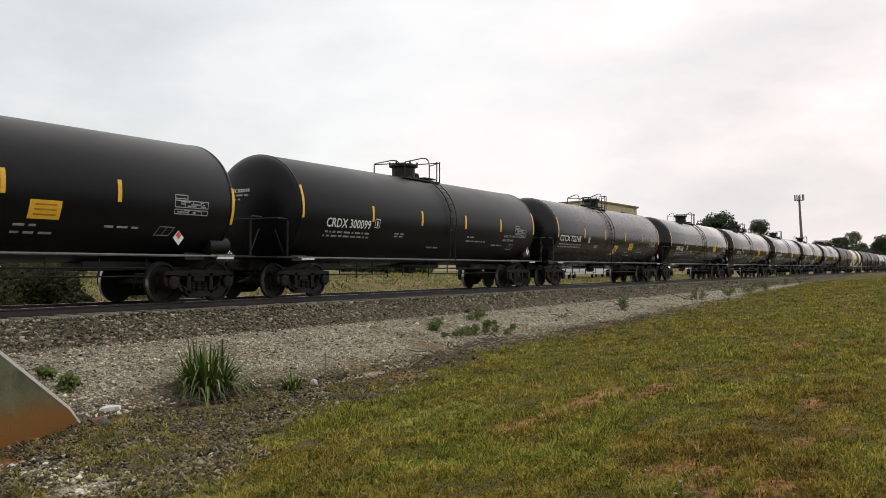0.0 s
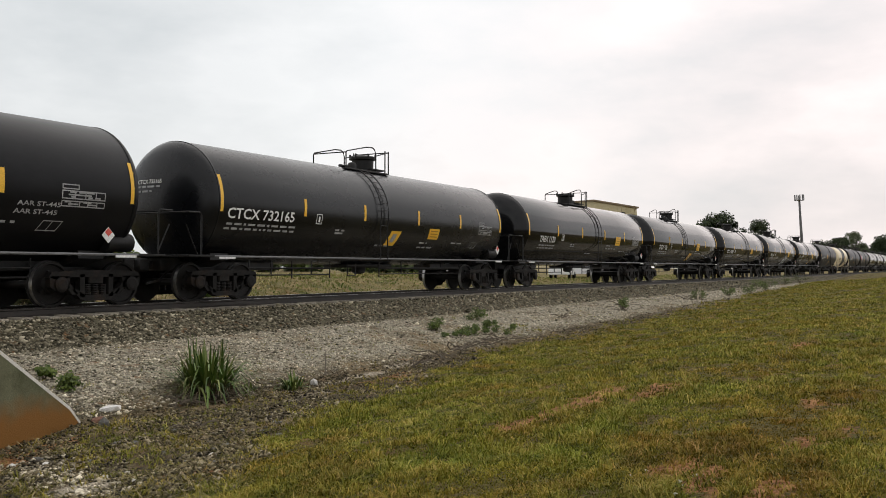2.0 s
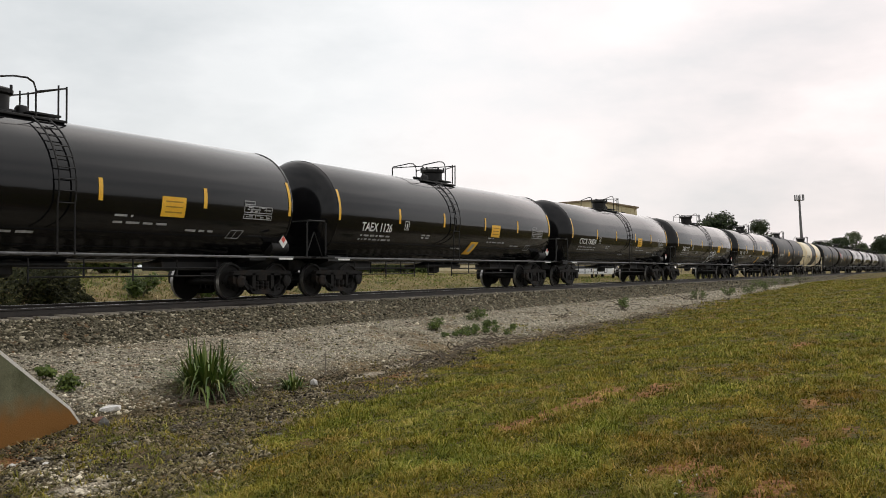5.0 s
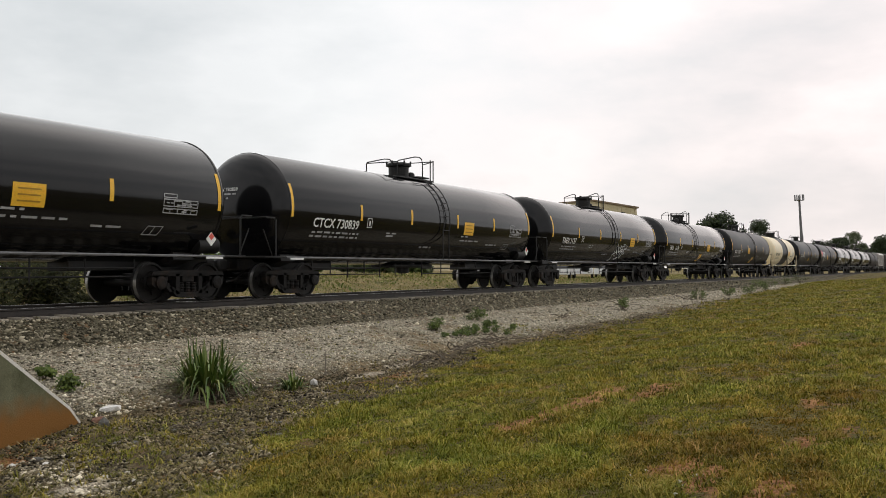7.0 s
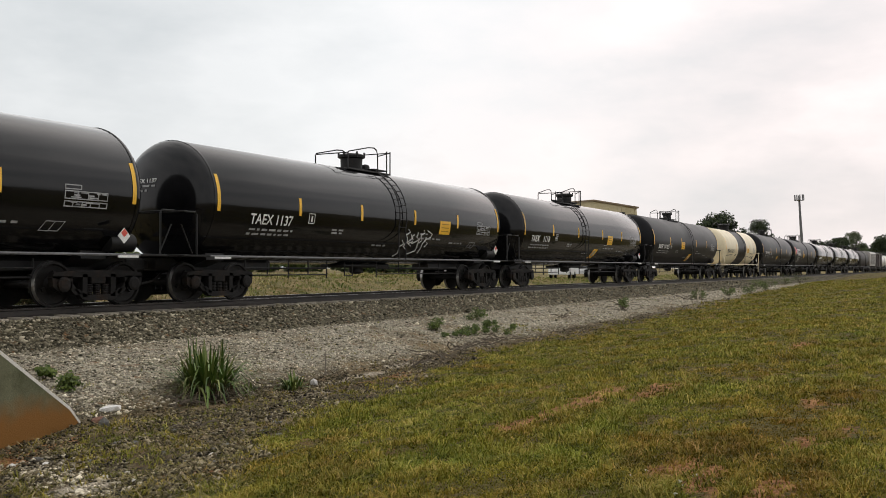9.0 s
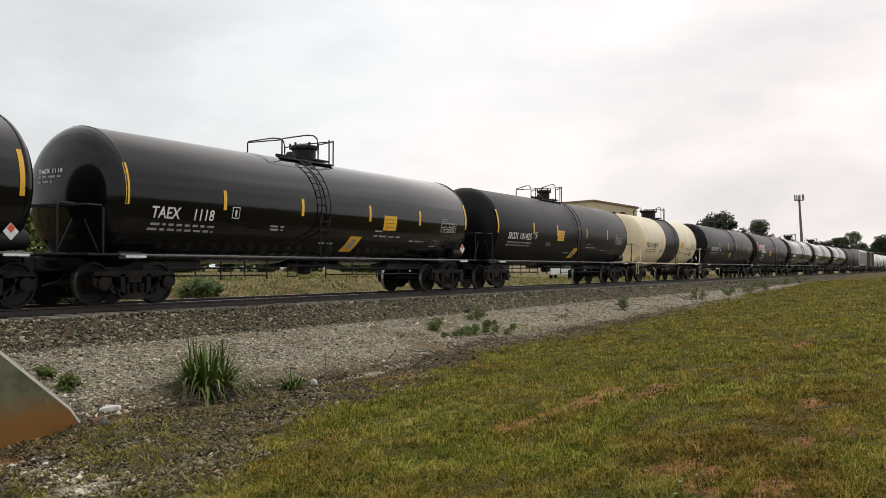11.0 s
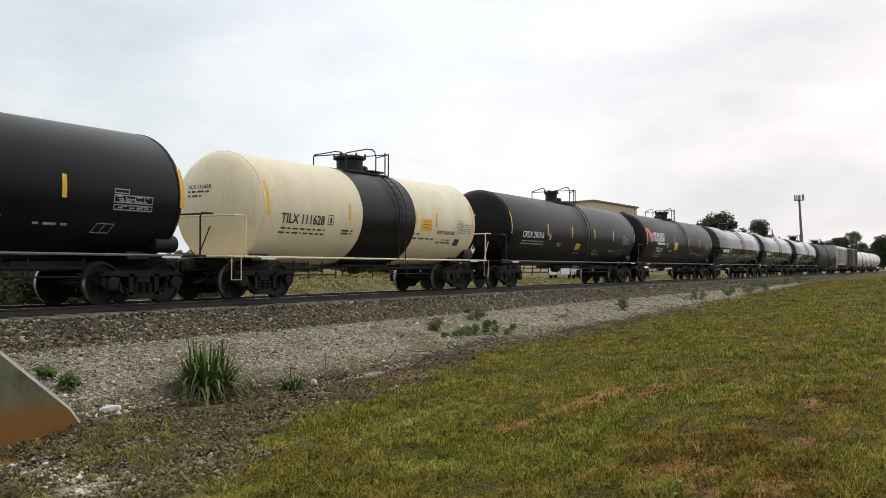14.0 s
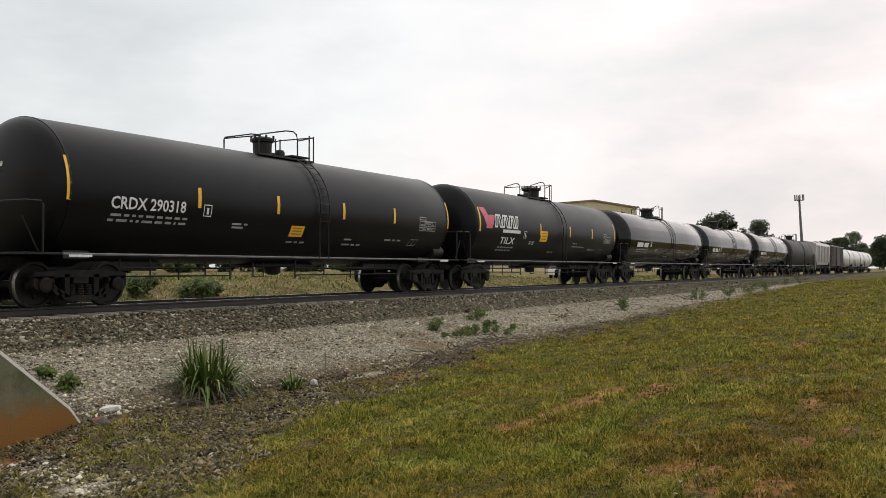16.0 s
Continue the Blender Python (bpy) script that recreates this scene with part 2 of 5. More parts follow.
DITCH = [(-60, -1.5), (5, -1.42), (20, -1.3), (31, -1.1), (47, -0.82), (57, -0.66), (76, -0.56), (95, -0.35), (125, 0.15), (400, 0.3)]
HILL = [(-60, -0.95), (0, -0.82), (12, -0.72), (30, -0.5), (60, -0.1), (95, 0.18), (140, 0.3), (400, 0.3)]


def ground_z(x, y):
    u = y - TRACK_Y
    low = lerp_table(DITCH, x)
    bed = min(-0.67, low + 3.0) if x < 200 else -0.67
    if u >= -1.55 and u <= 1.55:
        return -0.20
    if -2.51 < u < -1.55:
        return -0.20 + (u + 1.55) * 0.5
    if u <= -2.51:
        toe = 10.6
        n = 0.04 * noise.noise(Vector((x * 0.7, y * 0.7, 0)))
        if y >= toe:
            k = (14.16 - y) / (14.16 - toe)
            return -0.67 + (min(low, 0.2) + 0.67) * k ** 1.15 + n * min(1, k * 3)
        hill = lerp_table(HILL, x) + 0.03 * min(0.0, y)
        edge = lerp_table([(-60, 3.2), (6, 3.2), (12, 4.0), (22, 5.4), (40, 5.2), (400, 5.0)], x)
        k = sstep(toe - 0.6, edge - 3.5, y)
        return low + (hill - low) * k + n + (0.05 * noise.noise(Vector((x * 0.25, y * 0.25, 3.0))) + 0.045 * noise.noise(Vector((x * 0.9, y * 1.3, 6.0))) + 0.025 * noise.noise(Vector((x * 2.4, y * 2.8, 8.0)))) * min(1, (toe - y))
    if u < 3.6:
        return -0.20 - (u - 1.55) * 0.45
    far = -1.12 + (1.5 - 0.5 * sstep(52, 74, x)) * sstep(4.2, 13, u) + 0.42 * sstep(13, 40, u)
    return far + 0.06 * noise.noise(Vector((x * 0.2, y * 0.2, 7.0)))

# ---- ground sheet ----
def spaced(knots):
    out = []
    for (a, da), (b, db) in zip(knots, knots[1:]):
        v = a
        while v < b - 1e-6:
            out.append(v)
            v += da + (db - da) * (v - a) / (b - a)
    out.append(knots[-1][0])
    return out


def ground_masks(x, y):
    """Grass cover, dark ballast, red bare soil: 0 to 1."""
    u = y - TRACK_Y
    ballast = 1.0 if -2.55 < u < 4.2 else 0.0
    edge = lerp_table([(-60, 4.4), (4, 4.8), (6.5, 5.85), (9, 7.25), (11.4, 8.1), (13.8, 8.2), (17.4, 9.4), (22.2, 10.4), (25.4, 9.95), (31, 9.75), (39, 9.85), (47, 10.1), (57, 10.5), (70, 11.0), (92, 12.2), (140, 13.6), (400, 14.0)], x)
    edge += 0.45 * noise.noise(Vector((x * 0.8, 3.0, y * 0.25))) + 0.25 * noise.noise(Vector((x * 2.6, 7.0, y)))
    grass = sstep(edge + 0.35, edge - 0.35, y) if u < 0 else sstep(3.9, 5.2, u)
    if u < 0:
        for gx, gy, gr in ((25.5, 11.6, 0.8),):
            grass = max(grass, 0.45 * sstep(gr, gr * 0.3, math.hypot((x - gx) * 0.5, y - gy)))
    return grass, ballast


def soil_mask(x, y):
    """Bare red soil (up to 1) and pale washed sand (down to -1)."""
    v = 0.0
    for px, py, rx, ry, w in ((9.4, 4.42, 0.6, 0.24, 0.9), (10.1, 4.38, 0.7, 0.22, 0.9), (10.9, 4.32, 0.8, 0.25, 1), (11.7, 4.33, 0.8, 0.27, 1), (12.6, 4.3, 0.9, 0.34, 1), (13.0, 3.75, 0.9, 0.28, 0.9), (11.9, 3.7, 0.7, 0.16, 0.5), (13.3, 5.7, 1.0, 0.12, 0.45),
                              (7.63, 2.06, 0.5, 0.24, 1), (7.2, 1.75, 0.5, 0.18, 0.8), (6.88, 1.19, 0.45, 0.2, 1), (6.7, 1.6, 0.35, 0.12, 0.7), (18.8, 2.74, 1.0, 0.2, 0.9), (11.4, 1.56, 0.7, 0.12, 0.8), (11.7, 1.1, 0.8, 0.12, 0.7), (8.7, 1.3, 0.5, 0.15, 0.6), (9.4, 0.9, 0.6, 0.14, 0.5), (16.0, 1.8, 1.2, 0.14, 0.4),
                              (24.0, 5.5, 2.5, 0.3, 0.35), (34, 8, 3, 0.3, 0.3), (15.4, 9.7, 1.6, 0.25, 0.4), (13.5, 10.2, 1.3, 0.3, -0.55), (15.2, 10.3, 1.6, 0.32, -0.6), (17.4, 10.5, 1.6, 0.3, -0.55), (12.6, 9.5, 0.8, 0.25, -0.4), (7.5, 9.9, 0.9, 0.35, 1), (7.0, 9.5, 0.6, 0.25, 0.9),
                              (6.95, 8.8, 0.5, 0.35, -1), (6.6, 8.0, 0.5, 0.35, -1), (6.3, 7.4, 0.45, 0.3, -0.9), (6.05, 6.9, 0.4, 0.25, -0.7), (7.1, 6.7, 0.5, 0.3, 0.4)):
        q = 1 - math.hypot((x - px) / rx, (y - py) / ry) + 0.45 * noise.noise(Vector((x * 2.1, y * 2.1, 5.0)))
        if q > 0:
            v = w * min(1.0, q * 2.2) if abs(w) > abs(v) else v
    return v


def ditch_mask(x, y):
    return sstep(11.6, 10.6, y + 0.5 * noise.noise(Vector((x * 0.5, y * 0.5, 2.0)))) * (1.0 if x < 40 else 0.5)


GX = spaced([(-1800, 300), (-100, 20), (-20, 1.0), (4, 0.22), (34, 0.3), (70, 0.8), (140, 4), (400, 40), (2600, 400)])
GY = spaced([(-1500, 300), (-60, 15), (-8, 1.0), (0, 0.25), (14, 0.2), (21, 0.3), (40, 3), (120, 20), (400, 60), (2600, 400)])
gv, gg, gb, gd, gs, gk = [], [], [], [], [], []
for x in GX:
    for y in GY:
        gv.append((x, y, ground_z(x, y)))
        g, b = ground_masks(x, y)
        gg.append(g)
        gb.append(b)
        gd.append(ditch_mask(x, y))
        gk.append(1.0 if y > TRACK_Y + 3 else 0.0)
        gs.append(soil_mask(x, y) if 4 < x < 40 and 0 < y < 11 else 0.0)
ny = len(GY)
gf = [(i * ny + j, (i + 1) * ny + j, (i + 1) * ny + j + 1, i * ny + j + 1) for i in range(len(GX) - 1) for j in range(ny - 1)]
gme = bpy.data.meshes.new("ground")
gme.from_pydata(gv, [], gf)
for nm, vals in (("grass", gg), ("ballast", gb), ("ditch", gd), ("soil", gs), ("bank", gk)):
    at = gme.attributes.new(nm, "FLOAT", "POINT")
    at.data.foreach_set("value", vals)
gme.shade_smooth()
ground = tagged(new("ground", gme), "grassy slope, gravel apron and ballast beside the track", "ground", kind="structure")


def ground_material():
    m = bpy.data.materials.new("ground_cover")
    m.use_nodes = True
    n, l = m.node_tree.nodes, m.node_tree.links
    p = n["Principled BSDF"]
    tc = n.new("ShaderNodeTexCoord")

    def tex(s, d, r=0.6):
        t = n.new("ShaderNodeTexNoise")
        t.inputs["Scale"].default_value, t.inputs["Detail"].default_value, t.inputs["Roughness"].default_value = s, d, r
        l.new(tc.outputs["Object"], t.inputs["Vector"])
        return t.outputs["Fac"]

    def mix(fac, c1, c2):
        x = n.new("ShaderNodeMix")
        x.data_type = "RGBA"
        l.new(fac, x.inputs["Factor"])
        for c, k in ((c1, "A"), (c2, "B")):
            if isinstance(c, tuple):
                x.inputs[k].default_value = (*c, 1)
            else:
                l.new(c, x.inputs[k])
        return x.outputs["Result"]

    def ramp(src, lo, hi, a=0.0, b=1.0):
        r = n.new("ShaderNodeMapRange")
        r.inputs["From Min"].default_value, r.inputs["From Max"].default_value = lo, hi
        r.inputs["To Min"].default_value, r.inputs["To Max"].default_value = a, b
        l.new(src, r.inputs["Value"])
        return r.outputs["Result"]

    def attr(nm):
        a = n.new("ShaderNodeAttribute")
        a.attribute_name = nm
        return a.outputs["Fac"]

    def add(a, b, op="ADD"):
        x = n.new("ShaderNodeMath")
        x.operation = op
        l.new(a, x.inputs[0])
        l.new(b, x.inputs[1])
        return x.outputs[0]

    vor = n.new("ShaderNodeTexVoronoi")
    vor.inputs["Scale"].default_value = 16.0
    l.new(tc.outputs["Object"], vor.inputs["Vector"])
    sep = n.new("ShaderNodeSeparateColor")
    l.new(vor.outputs["Color"], sep.inputs["Color"])
    stone_apron = mix(sep.outputs[0], (0.13, 0.114, 0.082), (0.48, 0.432, 0.33))
    # ballast bed kept darker than its loose stones: shade painted into the gaps
    shaded_bal = mix(sep.outputs[0], (0.024, 0.021, 0.012), (0.20, 0.175, 0.118))
    dirt = mix(ramp(tex(0.9, 6), 0.35, 0.65), (0.11, 0.078, 0.040), (0.25, 0.185, 0.105))
    apron = mix(ramp(tex(0.55, 6, 0.7), 0.52, 0.66), stone_apron, dirt)
    rubble = mix(sep.outputs[0], (0.014, 0.011, 0.006), (0.11, 0.086, 0.048))
    low = mix(ramp(tex(1.1, 6, 0.7), 0.45, 0.6), rubble, dirt)
    gravel = mix(attr("ballast"), mix(attr("ditch"), apron, low), shaded_bal)
    green = mix(ramp(tex(0.35, 6), 0.35, 0.65), (0.058, 0.054, 0.012), (0.105, 0.084, 0.022))
    bank = mix(ramp(tex(0.8, 6, 0.7), 0.38, 0.62), (0.085, 0.085, 0.026), (0.26, 0.195, 0.09))
    dry = mix(attr("bank"), mix(ramp(tex(3.0, 5), 0.45, 0.7), green, (0.13, 0.088, 0.032)), bank)
    soil = mix(ramp(tex(0.42, 7, 0.7), 0.585, 0.66), dry, (0.15, 0.08, 0.03))
    gmask = ramp(add(attr("grass"), ramp(tex(2.2, 6, 0.7), 0.2, 0.8, -0.35, 0.35)), 0.42, 0.62)
    col = mix(gmask, gravel, soil)
    red = mix(ramp(tex(7.0, 5), 0.35, 0.65), (0.15, 0.062, 0.021), (0.36, 0.18, 0.075))
    sand = mix(ramp(tex(9.0, 5), 0.35, 0.65), (0.22, 0.185, 0.135), (0.50, 0.44, 0.34))
    patchy = ramp(tex(5.0, 5), 0.3, 0.7, -0.3, 0.3)
    col = mix(ramp(add(attr("soil"), patchy), 0.12, 0.4), col, red)
    col = mix(ramp(add(attr("soil"), patchy), -0.25, -0.6), col, sand)
    hsv = n.new("ShaderNodeHueSaturation")
    l.new(col, hsv.inputs["Color"])
    fine = tex(38, 4, 0.7)
    l.new(ramp(fine, 0.3, 0.7, 0.45, 1.6), hsv.inputs["Value"])
    l.new(hsv.outputs["Color"], p.inputs["Base Color"])
    p.inputs["Roughness"].default_value = 0.95
    p.inputs["Specular IOR Level"].default_value = 0.2
    bp = n.new("ShaderNodeBump")
    bp.inputs["Strength"].default_value, bp.inputs["Distance"].default_value = 0.8, 0.05
    l.new(add(fine, ramp(vor.outputs["Distance"], 0.0, 0.6, 1.0, 0.0)), bp.inputs["Height"])
    l.new(bp.outputs["Normal"], p.inputs["Normal"])
    return m


gme.materials.append(ground_material())


# ---- track ----
def rail_line(name, y):
    bm = bmesh.new()
    prof = [(-0.068, -0.17), (0.068, -0.17), (0.068, -0.155), (0.012, -0.13), (0.010, -0.045), (0.036, -0.032), (0.036, -0.006), (0.030, 0.0), (-0.030, 0.0), (-0.036, -0.006), (-0.036, -0.032), (-0.010, -0.045), (-0.012, -0.13), (-0.068, -0.155)]
    xs = [-80 + 12 * i for i in range(60)]
    rings = [[bm.verts.new((x, y + a, b)) for a, b in prof] for x in xs]
    for r0, r1 in zip(rings, rings[1:]):
        for k in range(len(prof)):
            f = bm.faces.new((r0[k], r1[k], r1[(k + 1) % len(prof)], r0[(k + 1) % len(prof)]))
            f.material_index = 1 if k == 7 else 0
    bm.faces.new(rings[0])
    bm.faces.new(rings[-1][::-1])
    bmesh.ops.recalc_face_normals(bm, faces=bm.faces)
    return finish(bm, name, [M["rail"], M["rail_top"]], smooth=False)


for ry in (TRACK_Y - 0.755, TRACK_Y + 0.755):
    tagged(rail_line("rail", ry), "rusty steel rail spiked to wooden ties", "rail", kind="structure")

bm = bmesh.new()
box(bm, -0.115, 0.115, -1.3, 1.3, -0.16, 0.0, bevel=0.012)
tie_me = bpy.data.meshes.new("railroad_tie")
bm.to_mesh(tie_me)
bm.free()
tie_me.materials.append(M["tie"])
for i in range(300):
    tie = new("railroad_tie", tie_me)
    tie.location = (-6 + i * 0.52 + random.uniform(-0.03, 0.03), TRACK_Y + random.uniform(-0.05, 0.05), -0.150 + random.uniform(-0.008, 0.008))
    tie.rotation_euler = (0, 0, random.uniform(-0.012, 0.012))
    tagged(tie, "weathered wooden railroad tie set in ballast", "railroad tie", "ties under the track")


# ---- rolling stock ----
def on_shell(x, z, R, zc, off=0.0):
    """A point on the near side of the shell at height z."""
    s = max(-0.999, min(0.999, (z - zc) / R))
    th = math.asin(s)
    return Vector((x, -(R + off) * math.cos(th), zc + (R + off) * math.sin(th)))


def shell_patch(bm, x0, x1, z0, z1, R, zc, off=0.006, n=5, slant=0.0, mi=0):
    rows = []
    for i in range(n + 1):
        z = z0 + (z1 - z0) * i / n
        d = slant * (i / n - 0.5)
        rows.append((bm.verts.new(on_shell(x0 + d, z, R, zc, off)), bm.verts.new(on_shell(x1 + d, z, R, zc, off))))
    for a, b in zip(rows, rows[1:]):
        f = bm.faces.new((a[0], a[1], b[1], b[0]))
        f.material_index = mi


def shell_outline(bm, x0, x1, z0, z1, R, zc, w=0.02, slant=0.0, bars=()):
    h = w
    shell_patch(bm, x0 - slant / 2, x1 - slant / 2, z0, z0 + h, R, zc, n=1)
    shell_patch(bm, x0 + slant / 2, x1 + slant / 2, z1 - h, z1, R, zc, n=1)
    for x in (x0, x1 - w, *bars):
        shell_patch(bm, x, x + w, z0, z1, R, zc, n=3, slant=slant)


_words = {}


def word_mesh(text):
    if text not in _words:
        cu = bpy.data.curves.new("word", "FONT")
        cu.body, cu.size, cu.resolution_u = text, 1.0, 2
        cu.offset = 0.018
        ob = new("word", cu)
        dg = bpy.context.evaluated_depsgraph_get()
        me = bpy.data.meshes.new_from_object(ob.evaluated_get(dg))
        bpy.data.objects.remove(ob)
        _words[text] = [(v.co.x, v.co.y) for v in me.vertices], [tuple(p.vertices) for p in me.polygons]
        bpy.data.meshes.remove(me)
    return _words[text]


def lettering(car, text, x, z, size, R, zc, mat, name="lettering", squeeze=1.0, width=None):
    vs, fs = word_mesh(text)
    if width:
        squeeze = width / (max(v[0] for v in vs) * size)
    me = bpy.data.meshes.new(name)
    me.from_pydata([on_shell(x + a * size * squeeze, z + b * size, R, zc, 0.012) for a, b in vs], [], fs)
    me.materials.append(mat)
    ob = new(name, me)
    ob.parent = car
    return ob


WHEEL_R = 0.457


def wheelset_mesh():
    bm = bmesh.new()
    for s in (-1, 1):
        y = s * 0.755
        prof = [(y - s * 0.10, 0.10), (y - s * 0.09, WHEEL_R + 0.026), (y - s * 0.06, WHEEL_R + 0.026), (y - s * 0.045, WHEEL_R), (y + s * 0.05, WHEEL_R - 0.004),
                (y + s * 0.052, WHEEL_R - 0.05), (y + s * 0.005, WHEEL_R - 0.07), (y - s * 0.02, 0.19), (y + s * 0.04, 0.15), (y + s * 0.05, 0.09), (y + s * 0.25, 0.085)]
        lathe(bm, prof, 28, "Y", mi=[0, 0, 0, 1, 0, 0, 0, 0, 0, 0])
    lathe(bm, [(-0.75, 0.085), (0.75, 0.085)], 12, "Y", mi=[0])
    # chalked bolt marks on the plate, so that the turning shows
    for s in (-1, 1):
        for k in range(3):
            a = k * 2.1
            box(bm, 0.2, 0.28, s * 0.755 - 0.03, s * 0.755 + 0.012, -0.035, 0.035, m=Matrix.Rotation(a, 4, "Y"))
    me = bpy.data.meshes.new("wheelset")
    bm.to_mesh(me)
    bm.free()
    me.materials.append(M["wheel_steel"])
    me.materials.append(M["tread"])
    me.shade_smooth()
    me.set_sharp_from_angle(angle=radians(35))
    return me


def bogie_mesh():
    """Two cast side frames with bearing arches, spring nests and a bolster across."""
    bm = bmesh.new()
    W2 = 0.889
    for s in (-1, 1):
        y0, y1 = s * 0.93, s * 1.08
        outer = [(-1.16, 0.60), (-1.10, 0.70), (-0.55, 0.74), (0.55, 0.74), (1.10, 0.70), (1.16, 0.60), (1.14, 0.42), (1.02, 0.34), (0.80, 0.34), (0.62, 0.36), (0.42, 0.20), (0.30, 0.15), (-0.30, 0.15), (-0.42, 0.20), (-0.62, 0.36), (-0.80, 0.34), (-1.02, 0.34), (-1.14, 0.42)]
        top = [(-1.16, 0.60), (-1.10, 0.70), (-0.55, 0.74), (0.55, 0.74), (1.10, 0.70), (1.16, 0.60), (1.0, 0.56), (0.6, 0.60), (-0.6, 0.60), (-1.0, 0.56)]
        bottom = [(-0.62, 0.36), (-0.42, 0.16), (-0.30, 0.12), (0.30, 0.12), (0.42, 0.16), (0.62, 0.36), (0.50, 0.36), (0.32, 0.24), (-0.32, 0.24), (-0.50, 0.36)]
        polys = [top, bottom]
        for e in (-1, 1):
            polys.append([(e * 0.42, 0.66), (e * 0.30, 0.66), (e * 0.30, 0.20), (e * 0.42, 0.20)])
            polys.append([(e * 0.95, 0.60), (e * 0.78, 0.60), (e * 0.46, 0.26), (e * 0.60, 0.24)])
            polys.append([(e * 1.14, 0.62), (e * 0.66, 0.62), (e * 0.68, 0.38), (e * 0.76, 0.34), (e * 1.02, 0.34), (e * 1.13, 0.42)])
        for pl in polys:
            a = [bm.verts.new((x, y0, z)) for x, z in pl]
            b = [bm.verts.new((x, y1, z)) for x, z in pl]
            bm.faces.new(a)
            bm.faces.new(b[::-1])
            for k in range(len(pl)):
                bm.faces.new((a[k], b[k], b[(k + 1) % len(pl)], a[(k + 1) % len(pl)]))
        for e in (-1, 1):
            lathe(bm, [(s * 1.06, 0.15), (s * 1.13, 0.15), (s * 1.15, 0.10), (s * 1.15, 0.02)], 16, "Y", at=(e * W2, 0, WHEEL_R))
        for k in (-0.2, 0.0, 0.2):
            prof = []
            for i in range(7):
                prof += [(0.22 + i * 0.036, 0.085), (0.238 + i * 0.036, 0.07)]
            lathe(bm, prof, 10, "Z", at=(k, s * 1.0, 0))
    box(bm, -0.19, 0.19, -1.06, 1.06, 0.46, 0.66, bevel=0.02)
    lathe(bm, [(0.64, 0.2), (0.80, 0.2)], 16, "Z")
    for e in (-1, 1):
        box(bm, e * 0.36 - 0.04, e * 0.36 + 0.04, -0.85, 0.85, 0.36, 0.48)
    bmesh.ops.recalc_face_normals(bm, faces=bm.faces)
    me = bpy.data.meshes.new("bogie")
    bm.to_mesh(me)
    bm.free()
    me.materials.append(M["truck_steel"])
    return me


WHEELSET, BOGIE = wheelset_mesh(), bogie_mesh()
ROLLING = []


def add_bogies(car, half):
    for s in (-1, 1):
        b = new("bogie", BOGIE)
        b.parent = car
        b.location = (s * half, 0, 0)
        for e in (-1, 1):
            w = new("wheelset", WHEELSET)
            w.parent = b
            w.location = (e * 0.889, 0, WHEEL_R)
            ROLLING.append((w, e * 0.889))


def add_couplers(car, half, mat):
    for s in (-1, 1):
        bm = bmesh.new()
        box(bm, s * (half - 1.0), s * (half - 0.28), -0.09, 0.09, 0.78, 0.94, bevel=0.015)
        box(bm, s * (half - 0.30), s * (half + 0.06), -0.16, 0.04, 0.70, 1.02, bevel=0.05)
        box(bm, s * (half - 0.12), s * (half + 0.08), 0.05, 0.15, 0.74, 0.98, bevel=0.03)
        part("coupler", bm, mat, car)
        bm = bmesh.new()
        tube(bm, [(s * (half - 0.75), -0.3, 0.75), (s * (half - 0.4), -0.34, 0.5), (s * (half - 0.05), -0.3, 0.42)], 0.03)
        part("brake_hose", bm, M["black_steel"], car)


def tank_profile(half, R, d=0.36, n=10):
    """Straight shell with dished heads of depth d*R."""
    p = []
    for i in range(n + 1):
        a = math.pi / 2 * i / n
        p.append((-(half - d * R) - d * R * math.cos(a), max(R * math.sin(a), 0.001)))
    q = [(-x, r) for x, r in reversed(p)]
    return p + [(-(half - d * R) * 0.5, R), (0, R), ((half - d * R) * 0.5, R)] + q


